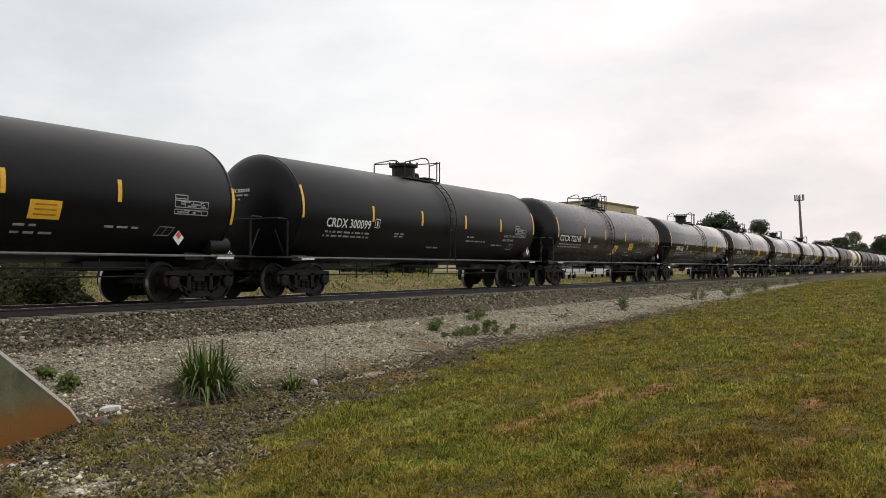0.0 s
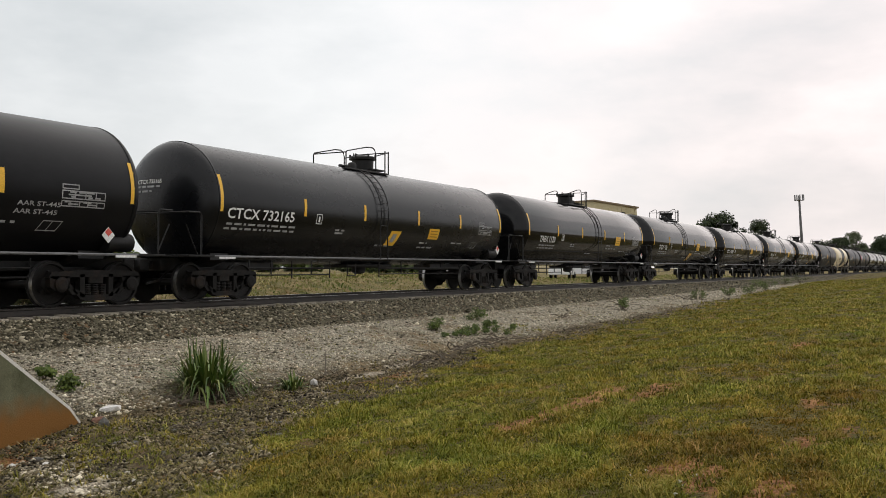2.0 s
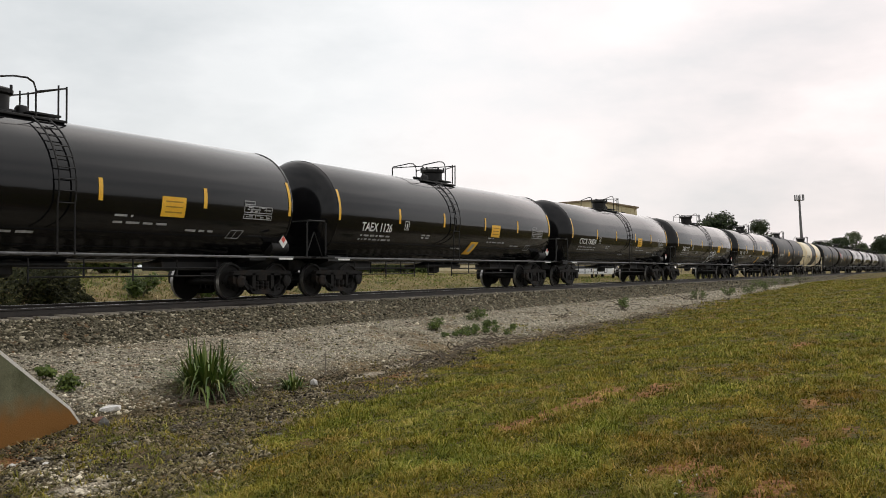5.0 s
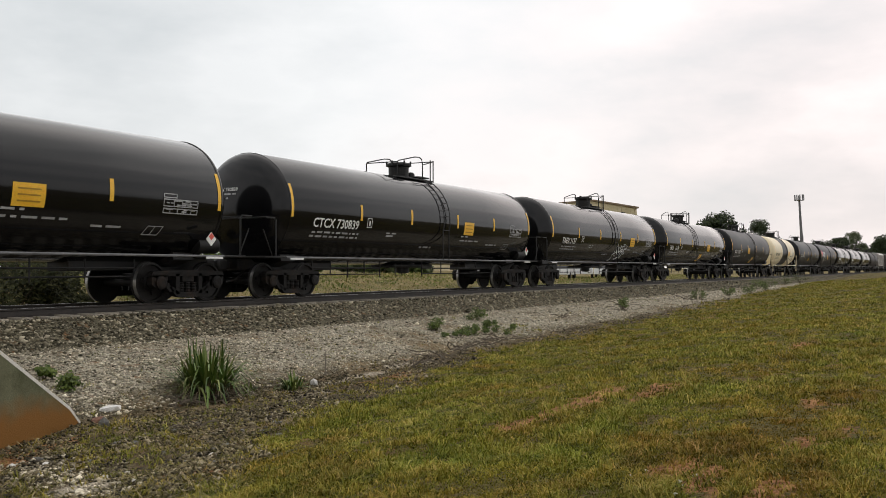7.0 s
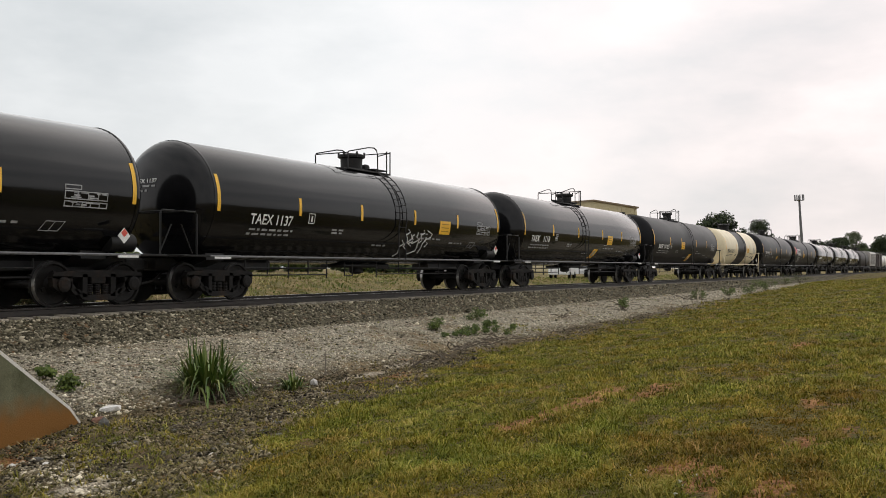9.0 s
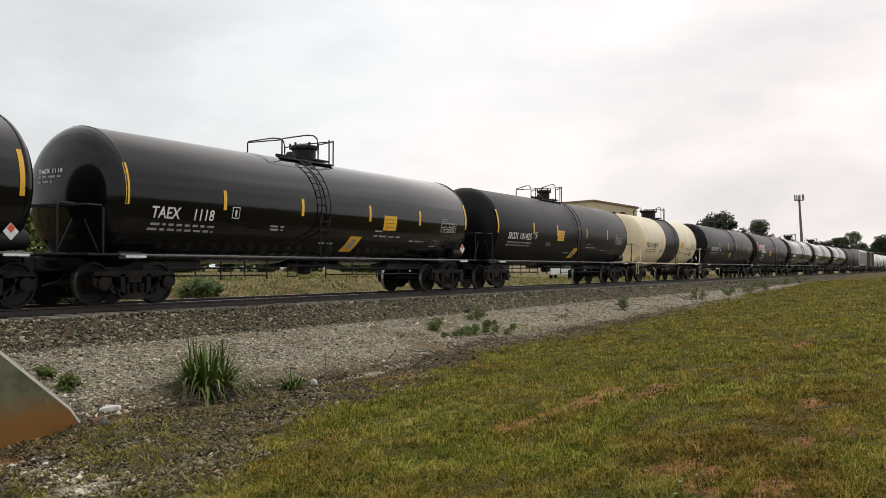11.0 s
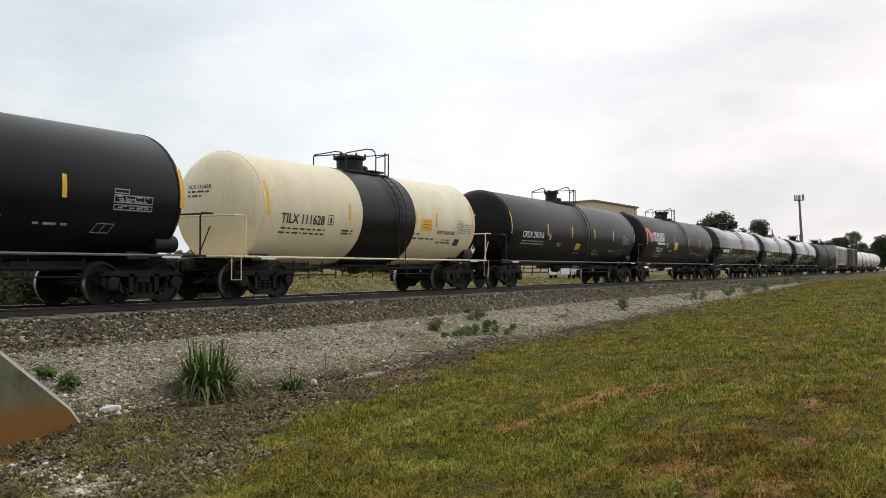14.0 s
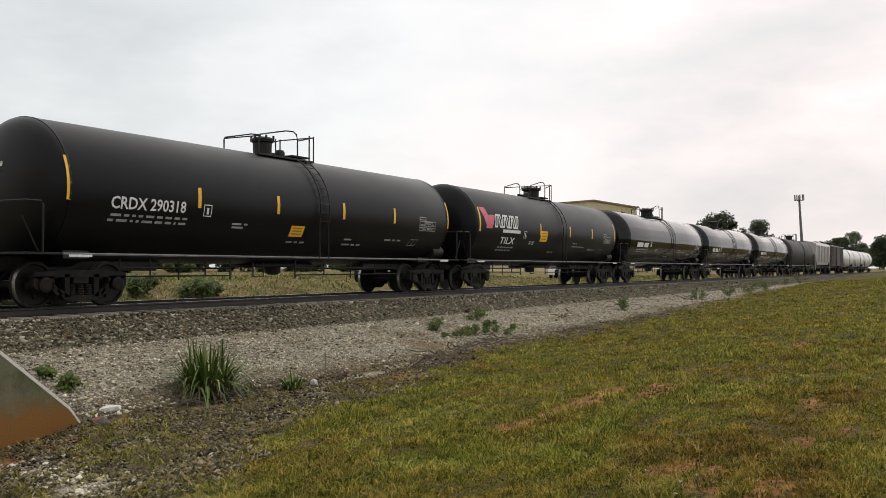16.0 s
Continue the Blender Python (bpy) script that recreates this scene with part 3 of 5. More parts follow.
def tank_car(label, paint, mark, L=17.6, R=1.48, zc=2.37, stripes=(-7.55, -4.35, -1.52, 1.55, 4.38, 7.55), letters=None, text_at=(-6.6, -4.4), mark_z=1.93, placard=(2.75, 2.15), slant=None, box_at=-3.9, band=None, trim=None, diamond=True, grid=5.8, manway=0.05, cap=0.40, ladder=0.62, light=False, scrawl=None, shift=0.0, end_z=(2.12, 2.99), card=(0.36, 0.22), diamond_in=1.0, inscriptions=()):
    car = tagged(new("tank_car"), label, "tank car", "cars of the passing freight train")
    letters = letters or M["letter"]
    trim = trim or M["black_steel"]
    half = L / 2 - 0.55
    bc = half - 1.26
    shell_end = half - (0.25 if light else 0.10)
    bm = bmesh.new()
    lathe(bm, tank_profile(shell_end, R), 56, "X", at=(0, 0, zc))
    part("tank_shell", bm, paint, car)
    if band:
        bm = bmesh.new()
        lathe(bm, [(band[0], R - 0.02), (band[0], R + 0.008), (band[1], R + 0.008), (band[1], R - 0.02)], 56, "X", at=(0, 0, zc))
        part("painted_band", bm, M["dull_black"], car, "broad black painted band round the shell")
    # circumferential weld seams
    for sx in ((-(shell_end - 0.36 * R)), (shell_end - 0.36 * R)):
        bm = bmesh.new()
        lathe(bm, [(sx - 0.02, R - 0.01), (sx - 0.02, R + 0.008), (sx + 0.02, R + 0.008), (sx + 0.02, R - 0.01)], 56, "X", at=(0, 0, zc))
        part("seam", bm, paint, car)
    # sill, bolsters and skirts
    for s in (-1, 1):
        bm = bmesh.new()
        box(bm, s * (half - 4.0), s * (half + 0.1), -0.33, 0.33, 0.72, 1.04, bevel=0.02)
        part("stub_sill", bm, M["black_steel"], car)
        for y in (-1, 1):
            bm = bmesh.new()
            v = [(bc - 0.32, y * 0.9, 0.98), (bc + 0.32, y * 0.9, 0.98), (bc + 0.32, y * 0.3, 0.80), (bc - 0.32, y * 0.3, 0.80), (bc - 0.32, y * 0.88, 1.14), (bc + 0.32, y * 0.88, 1.14), (bc + 0.32, y * 0.3, 1.2), (bc - 0.32, y * 0.3, 1.2)]
            vs = [bm.verts.new((s * a, b, c)) for a, b, c in v]
            for q in ((0, 1, 2, 3), (4, 5, 6, 7), (0, 1, 5, 4), (1, 2, 6, 5), (2, 3, 7, 6), (3, 0, 4, 7)):
                bm.faces.new([vs[k] for k in q])
            bmesh.ops.recalc_face_normals(bm, faces=bm.faces)
            part("body_bolster", bm, M["black_steel"], car)
        bm = bmesh.new()
        box(bm, s * (half - 0.75), s * (half + 0.30), -1.42, 1.42, 1.04, 1.09, bevel=0.01)
        part("end_platform", bm, trim, car)
        # end handrails and ladder
        bm = bmesh.new()
        e = s * (half + 0.40)
        f = s * (half + 0.0)
        tube(bm, [(f, -1.5, 1.08), (f, -1.5, 1.98), (f + s * 0.05, -1.5, 2.05), (e, -1.5, 2.05), (e, -1.38, 2.05), (e, 1.38, 2.05), (e, 1.5, 2.05), (f, 1.5, 2.05), (f, 1.5, 1.08)], 0.022)
        part("end_handrail", bm, trim, car)
        for y in (-1.42, 1.42):
            bm = bmesh.new()
            tube(bm, [(e, y, 1.75), (f + s * 0.05, y, 1.1)], 0.016)
            part("diagonal_brace", bm, trim, car)
            if not light:
                continue
            bm = bmesh.new()
            tube(bm, [(e, y, 1.06), (e, y, 0.50), (e - s * 0.34, y, 0.50), (e - s * 0.34, y, 1.06)], 0.016)
            part("sill_step", bm, trim, car)
        bm = bmesh.new()
        box(bm, e - s * 1.55, e - s * 1.0, -1.50, -1.485, 1.00, 1.05)
        part("reflector_strip", bm, M["letter"], car, "white reflector strip")
    # air reservoir at the trailing end
    bm = bmesh.new()
    lathe(bm, [(half - 1.05, 0.02), (half - 1.02, 0.2), (half - 0.35, 0.2), (half - 0.32, 0.02)], 14, "X", at=(0, -0.98, 1.32))
    part("brake_reservoir", bm, M["black_steel"], car)
    # side running pipe and bottom gear
    for y in (-1.43, 1.43):
        bm = bmesh.new()
        tube(bm, [(-half + 0.5, y, 1.06), (half - 0.5, y, 1.06)], 0.03)
        part("side_rail", bm, M["galv_dark"] if not light else trim, car, "grey steel side rail")
    bm = bmesh.new()
    lathe(bm, [(0.60, 0.12), (0.66, 0.22), (0.80, 0.22), (0.86, 0.40), (0.95, 0.42)], 16, "Z", at=(0.3, 0, 0))
    part("outlet_valve", bm, M["black_steel"], car)
    bm = bmesh.new()
    box(bm, -1.0, 1.6, -0.45, 0.45, 0.80, 0.92, bevel=0.05)
    part("bottom_skid", bm, M["black_steel"], car)
    for a, b in ((-5.7, -2.2), (0.4, 5.7)):
        bm = bmesh.new()
        tube(bm, [(a * bc / 7, -0.7, 0.78), (b * bc / 7, -0.7, 0.78)], 0.025)
        tube(bm, [(a * bc / 7, -0.7, 0.60), (b * bc / 7, -0.7, 0.60)], 0.02)
        for k in range(5):
            x = (a + (b - a) * k / 4) * bc / 7
            tube(bm, [(x, -0.7, 0.98), (x, -0.7, 0.62 if k % 2 else 0.5)], 0.02)
        part("brake_rigging", bm, M["black_steel"], car)
    bm = bmesh.new()
    for x in (-1.45, -1.05):
        tube(bm, [(x, -0.8, 0.95), (x, -0.8, 0.56)], 0.016)
    tube(bm, [(-1.45, -0.8, 0.56), (-1.05, -0.8, 0.56)], 0.016)
    part("outlet_step", bm, M["black_steel"], car)
    # platform, manway and top railing
    before = set(car.children)
    top = zc + R
    for y0, y1 in ((-0.62, -0.45), (0.45, 0.62)):
        bm = bmesh.new()
        box(bm, -1.0, 1.35, y0, y1, top - 0.10, top - 0.05, bevel=0.008)
        part("top_platform", bm, M["black_steel"], car)
    bm = bmesh.new()
    box(bm, 0.62, 1.35, -0.45, 0.45, top + 0.02, top + 0.07, bevel=0.008)
    part("top_platform", bm, M["black_steel"], car)
    bm = bmesh.new()
    c = cap
    lathe(bm, [(top - 0.1, c * 1.05), (top + 0.01, c * 1.02), (top + 0.03, c * 0.84), (top + 0.33, c * 0.86), (top + 0.36, c * 1.02), (top + 0.43, c * 1.04), (top + 0.46, c * 0.96), (top + 0.49, c * 0.7), (top + 0.50, 0.02)], 24, "Z", at=(manway, 0, 0))
    mw = part("manway", bm, M["black_steel"], car)
    for k in range(6):
        a = k * math.pi / 3
        bm = bmesh.new()
        lathe(bm, [(top + 0.36, 0.03), (top + 0.53, 0.03), (top + 0.53, 0.005)], 6, "Z", at=(manway + c * math.cos(a), c * math.sin(a), 0))
        part("bolt", bm, M["black_steel"], mw)
    bm = bmesh.new()
    vx = manway + 0.62 if manway < 0.4 else manway - 0.75
    lathe(bm, [(top - 0.05, 0.14), (top + 0.14, 0.14), (top + 0.20, 0.10), (top + 0.22, 0.02)], 12, "Z", at=(vx, -0.1, 0))
    part("valve_housing", bm, M["black_steel"], car)
    bm = bmesh.new()
    lathe(bm, [(vx - 0.3, 0.05), (vx + 0.3, 0.05)], 8, "X", at=(0, 0.15, top + 0.1))
    part("valve_pipe", bm, M["black_steel"], car)
    for y in (-0.6, 0.6):
        bm = bmesh.new()
        zb = top - 0.1
        tube(bm, [(-1.0, y, zb), (-1.0, y, top + 0.38), (-0.95, y, top + 0.44), (0.1, y, top + 0.66), (0.42, y, top + 0.68), (0.56, y, top + 0.62), (0.62, y, top + 0.48), (0.62, y, zb)], 0.02)
        part("top_handrail", bm, M["black_steel"], car)
        bm = bmesh.new()
        tube(bm, [(0.62, y, top + 0.44), (1.35, y, top + 0.62)], 0.018)
        part("top_handrail", bm, M["black_steel"], car)
        for x in (1.15, 1.35):
            bm = bmesh.new()
            tube(bm, [(x, y, zb), (x, y, top + 0.65)], 0.02)
            part("handrail_post", bm, M["black_steel"], car)
    for x, z in ((-1.0, top + 0.40), (1.35, top + 0.62)):
        bm = bmesh.new()
        tube(bm, [(x, -0.6, z), (x, 0.6, z)], 0.018)
        part("cross_rail", bm, M["black_steel"], car)
    for ob in set(car.children) - before:
        ob.location.x += shift
    # side ladder over the shell
    for dx in (ladder - 0.2, ladder + 0.2):
        bm = bmesh.new()
        pts = []
        for k in range(9):
            th = radians(62 - 76 * k / 8)
            pts.append((dx, -(R + 0.08) * math.cos(th), zc + (R + 0.08) * math.sin(th)))
        pts.append((dx, -(R + 0.04), 1.05))
        tube(bm, pts, 0.018)
        part("ladder_rail", bm, M["black_steel"], car)
    for k in range(9):
        th = radians(56 - 8.5 * k)
        bm = bmesh.new()
        y, z = -(R + 0.08) * math.cos(th), zc + (R + 0.08) * math.sin(th)
        tube(bm, [(ladder - 0.2, y, z), (ladder + 0.2, y, z)], 0.013)
        part("rung", bm, M["black_steel"], car)
    # reflective marks
    for i, sx in enumerate(stripes):
        end = i in (0, len(stripes) - 1)
        bm = bmesh.new()
        shell_patch(bm, sx - 0.055, sx + 0.055, end_z[0] if end else 2.15, end_z[1] if end else 2.61, R, zc, n=8)
        part("yellow_stripe", bm, M["yellow"], car, "yellow reflective stripe")
    # reporting mark and stencils
    def words(x0, x1, z, h, mat, name="stencil_word", lo=0.12, hi=0.4, gap=0.1):
        x = x0
        while x < x1 - 0.05:
            w = min(random.uniform(lo, hi), x1 - x)
            bm = bmesh.new()
            shell_patch(bm, x, x + w, z, z + h, R, zc, n=1)
            part(name, bm, mat, car)
            x += w + gap

    if mark is not None:
        x0, x1 = text_at
        if mark == "":
            words(x0, x1, mark_z, 0.24, letters, "lettering_bar", 0.5, 1.1, 0.2)
        elif isinstance(mark, tuple):
            k = (x1 - x0)
            lettering(car, mark[0], x0, mark_z, 0.35, R, zc, letters, width=0.44 * k)
            lettering(car, mark[1], x0 + 0.64 * k, mark_z, 0.35, R, zc, letters, width=0.36 * k)
        else:
            lettering(car, mark, x0, mark_z, 0.35, R, zc, letters, width=x1 - x0)
        words(x0 + 0.05, x1 + 0.1, mark_z - 0.16, 0.05 if not light else 0.04, M['stencil'] if not light else letters, lo=0.06, hi=0.30, gap=0.08)
        words(x0, x1 + 0.1, mark_z - 0.27, 0.05 if not light else 0.04, M['stencil'] if not light else letters, lo=0.06, hi=0.30, gap=0.08)
        bm = bmesh.new()
        shell_outline(bm, box_at - 0.13, box_at + 0.13, 1.97, 2.24, R, zc)
        shell_patch(bm, box_at - 0.03, box_at + 0.04, 2.02, 2.17, R, zc, n=1)
        part("stencil_box", bm, letters, car)
        # the same mark, small, on the leading head, over two lines of stencil
        def on_head(y, z):
            rr = min(0.995, math.hypot(y, z - zc) / R)
            return (-(shell_end - 0.36 * R) - 0.36 * R * math.sqrt(1 - rr * rr) - 0.012, y, z)

        label_text = " ".join(mark) if isinstance(mark, tuple) else mark
        if label_text:
            vs, fs = word_mesh(label_text)
            k = 0.85 / max(v[0] for v in vs)
            me = bpy.data.meshes.new("head_lettering")
            me.from_pydata([on_head(0.72 - a * k, 2.80 + b * 0.135) for a, b in vs], [], fs)
            me.materials.append(letters)
            ob = new("head_lettering", me)
            ob.parent = car
        for z, runs in ((2.70, (0.1, 0.14, 0.24, 0.12)), (2.59, (0.12, 0.2, 0.08))):
            y = 0.70
            for w in runs:
                bm = bmesh.new()
                q = [bm.verts.new(on_head(*p)) for p in ((y, z), (y - w, z), (y - w, z + 0.045), (y, z + 0.045))]
                bm.faces.new(q)
                part("head_stencil", bm, M["stencil"] if not light else letters, car)
                y -= w + 0.06
    if placard is not None:
        px, pz = placard
        bm = bmesh.new()
        shell_patch(bm, px - card[0], px + card[0], pz - card[1], pz + card[1], R, zc, n=4)
        pl = part("placard", bm, M["yellow"], car, "yellow warning placard with small dark print")
        for z in (0.45 * card[1], -0.07 * card[1], -0.6 * card[1]):
            bm = bmesh.new()
            shell_patch(bm, px - 0.7 * card[0], px + 0.7 * card[0], pz + z, pz + z + 0.03, R, zc, off=0.012, n=1)
            part("print_line", bm, M["ochre"], pl)
    if slant is not None:
        px, pz = slant
        bm = bmesh.new()
        shell_patch(bm, px - 0.29, px + 0.29, pz - 0.22, pz + 0.22, R, zc, n=4, slant=0.17)
        sl = part("slanted_placard", bm, M["yellow"], car, "slanted yellow notice panel with grey print")
        bm = bmesh.new()
        shell_patch(bm, px - 0.12, px + 0.10, pz - 0.12, pz + 0.14, R, zc, off=0.012, n=2, slant=0.09)
        part("print_field", bm, M["stencil"], sl)
    if grid is not None:
        x0, x1 = grid, grid + 1.05
        for z0, z1, bars in ((1.98, 2.10, (0.2, 0.42, 0.62, 0.84)), (2.13, 2.30, (0.3, 0.55, 0.8)), (2.32, 2.42, ())):
            bm = bmesh.new()
            shell_outline(bm, x0, x1 if bars else x0 + 0.4, z0, z1, R, zc, 0.022, bars=tuple(x0 + q for q in bars))
            it = part("inspection_table", bm, M["stencil"], car, "faded white stencilled inspection table")
        for k in range(20):
            xx, zz = random.uniform(x0 + 0.05, x1 - 0.16), random.choice((2.02, 2.06, 2.16, 2.20, 2.25))
            words(xx, xx + random.uniform(0.08, 0.16), zz, 0.03, M["stencil"], lo=0.2)
        bm = bmesh.new()
        if light:
            shell_patch(bm, grid - 0.02, grid + 0.34, 1.56, 1.78, R, zc, n=2)
            shell_patch(bm, grid - 0.9, grid - 0.25, 1.62, 1.65, R, zc, n=1)
            shell_patch(bm, grid - 0.9, grid - 0.35, 1.72, 1.75, R, zc, n=1)
        else:
            shell_outline(bm, grid - 0.35, grid + 0.1, 1.50, 1.70, R, zc, 0.018, slant=0.1, bars=(grid - 0.14,))
        part("stencil_box", bm, letters if light else M["stencil"], car)
        drop = 0.28 if placard is not None and placard[1] < 1.95 else 0.0
        for xx, w, z in ((1.9, 0.5, 1.86 - drop), (1.9, 1.5 - 2 * drop, 1.72 - drop), (4.0, 0.9, 1.62), (-2.9, 0.55, 1.82), (-2.88, 0.5, 1.74), (-0.6, 0.75, 1.45)):
            words(xx * L / 17.6, xx * L / 17.6 + w, z, 0.045, M["stencil"] if not light else letters)
    for text, x, z, size, width, mat in inscriptions:
        lettering(car, text, x, z, size, R, zc, mat, width=width)
    if scrawl:
        kind, sx0, sx1, sz0, sz1 = scrawl
        rnd = random.Random(5)
        if kind == "chalk":
            for k in range(9):
                x = sx0 + (sx1 - sx0) * (k + 0.5) / 9
                zz = sz0 + (sz1 - sz0) * (0.2 + 0.5 * abs(math.sin(k * 1.3)))
                h = (sz1 - sz0) * rnd.uniform(0.3, 0.6)
                pts = [on_shell(x + rnd.uniform(-0.12, 0.12) + 0.1 * math.sin(q * 1.7 + k), zz + (q / 4 - 0.5) * h, R, zc, 0.012) for q in range(6)]
                bm = bmesh.new()
                tube(bm, pts, 0.016, 4)
                part("scrawl_stroke", bm, M["letter"], car)
        else:
            bm = bmesh.new()
            shell_patch(bm, sx0, sx0 + 0.45, sz0 + 0.05, sz1, R, zc, n=5, slant=-0.45)
            shell_patch(bm, sx0 + 0.3, sx0 + 0.8, sz0, sz0 + 0.5, R, zc, n=4, slant=0.3, off=0.010)
            part("sprayed_field", bm, M["pink"], car, "pink sprayed patch")
            for k in range(7):
                x = sx0 + 0.95 + k * (sx1 - sx0 - 1.0) / 7
                bm = bmesh.new()
                shell_outline(bm, x, x + 0.24, sz0 + 0.05, sz0 + 0.55, R, zc, 0.07, slant=0.12 * (-1) ** k)
                part("sprayed_letter", bm, M["letter"], car, "white sprayed letter shape")
            bm = bmesh.new()
            shell_patch(bm, sx0 + 1.6, sx1 + 0.1, sz0 - 0.12, sz0, R, zc, n=1)
            part("sprayed_underline", bm, M["letter"], car)
    if diamond:
        bm = bmesh.new()
        m = Matrix.Translation((half - diamond_in, -1.5, 1.45)) @ Matrix.Rotation(radians(45), 4, "Y")
        box(bm, -0.115, 0.115, -0.006, 0.006, -0.115, 0.115, m=m)
        dm = part("hazard_diamond", bm, M["letter"], car, "black and white diamond hazard placard" if light else "red and white diamond hazard placard")
        bm = bmesh.new()
        box(bm, -0.105, 0.02, -0.011, -0.007, -0.02, 0.105, m=m)
        part("diamond_field", bm, M["letter_dark"] if light else M["red"], dm)
    add_couplers(car, L / 2, M["black_steel"])
    add_bogies(car, bc)
    return car


CARS = []  # car and its centre along the track at 0 s


def add_car(car, x):
    CARS.append((car, x))


T = tank_car
GB, DB = M["gloss_black"], M["dull_black"]
GLOSSY = "glossy black tank car with white lettering"
DULL = "dull black tank car with white lettering"
add_car(T("dull black tank car with yellow placard", DB, None, R=1.45, zc=2.34, placard=(2.5, 1.90), card=(0.36, 0.18), end_z=(1.82, 2.68), diamond_in=2.4, stripes=(-7.65, -4.35, -1.52, 1.55, 4.25, 7.68)), 9.39)
add_car(T(DULL, DB, "CRDX 300099", text_at=(-6.5, -4.3), placard=None, diamond_in=1.35, inscriptions=(("AAR ST-445", 4.85, 1.96, 0.12, 0.95, M["stencil"]), ("AAR ST-445", 4.80, 1.81, 0.12, 0.95, M["stencil"])), stripes=(-7.56, -4.2, -1.34, 1.67, 4.5, 7.56), manway=-0.1, cap=0.46, box_at=-3.95), 27.32)
add_car(T("satin black tank car with a slanted yellow notice", M["satin_black"], "CTCX 732165", text_at=(-7.35, -4.8), mark_z=1.98, placard=(2.63, 1.9), card=(0.33, 0.17), slant=(0.23, 1.7), box_at=-3.72, manway=0.78, ladder=-0.58, shift=-0.25), 45.13)
add_car(T(GLOSSY, GB, "TAEX 1120", text_at=(-6.4, -4.75), mark_z=1.88, placard=(3.5, 2.13), stripes=(-7.55, -4.5, -1.56, 1.48, 4.47, 7.55)), 62.95)
add_car(T("glossy black tank car with a slanted yellow notice", GB, "TAEX 1126", text_at=(-6.4, -4.75), mark_z=1.88, placard=(2.45, 2.15), slant=(0.9, 1.5), manway=0.75, ladder=-0.75, shift=-0.5), 80.27)
add_car(T(GLOSSY, GB, "CTCX 730839", text_at=(-6.62, -4.45), mark_z=1.90, placard=(2.4, 2.16)), 98.10)
add_car(T("glossy black tank car with a white chalk scrawl", GB, "TAEX 1137", text_at=(-6.35, -4.7), mark_z=1.88, placard=(3.45, 2.13), stripes=(-7.5, -4.42, -1.54, 1.47, 4.32, 7.5), scrawl=("chalk", 0.9, 2.6, 1.2, 2.0)), 115.70)
add_car(T("glossy black tank car with a slanted yellow notice", GB, ("TAEX", "1118"), text_at=(-6.9, -4.98), mark_z=1.88, box_at=-4.25, stripes=(-7.6, -4.65, -1.68, 1.53, 4.4, 7.55), placard=(2.65, 2.14), slant=(0.95, 1.48), manway=0.75, ladder=-0.75, shift=-0.47), 133.30)
add_car(T("dull black tank car with two yellow notices", DB, "SKSX 101425", text_at=(-6.75, -4.55), mark_z=1.93, placard=(-1.42, 2.18), slant=(0.67, 1.46), stripes=(-7.7, -4.37, -1.85, 1.73, 4.58, 7.7), manway=0.7, cap=0.30, box_at=-4.1, diamond=False, shift=-0.55), 151.18)
add_car(T("cream tank car with a broad black middle band", M["cream"], "TILX 111628", L=14.1, R=1.45, zc=2.34, text_at=(-5.05, -3.2), mark_z=1.96, letters=M["letter_dark"], trim=M["cream"], band=(-1.36, 1.62), stripes=(-5.59, -2.01, 1.70, 3.03, 5.59), placard=(2.36, 2.19), card=(0.36, 0.19), box_at=-2.9, grid=4.45, cap=0.48, ladder=0.75, light=True, inscriptions=(("HYDROCHLORIC ACID", 3.08, 1.92, 0.16, 1.22, M["letter_dark"]),)), 167.47)
add_car(T(DULL, DB, "CRDX 290318", text_at=(-6.62, -4.5), mark_z=2.02, placard=(-0.36, 1.75), card=(0.28, 0.14), stripes=(-7.65, -4.08, -1.27, 1.61, 4.29, 7.65), manway=-0.15, cap=0.30, box_at=-3.8, diamond=False), 183.99)
add_car(T("dull black tank car with sprayed pink and white letters", DB, "TILX", text_at=(-5.6, -4.3), mark_z=1.72, placard=(-1.5, 2.1), stripes=(-7.42, -1.89, 1.41, 4.21, 7.42), scrawl=("spray", -7.1, -4.0, 2.25, 3.0), box_at=-3.4, manway=0.5, diamond=False), 201.5)
for x in (219.2, 236.4, 254.2):
    add_car(T("glossy black tank car with sparse lettering", GB, "", text_at=(-6.4, -4.4), placard=None, stripes=(), diamond=False), x)
add_car(T("old dark rusty tank car without stripes", M["rusty_black"], None, placard=None, L=17.0, stripes=(), grid=None, diamond=False), 271.8)


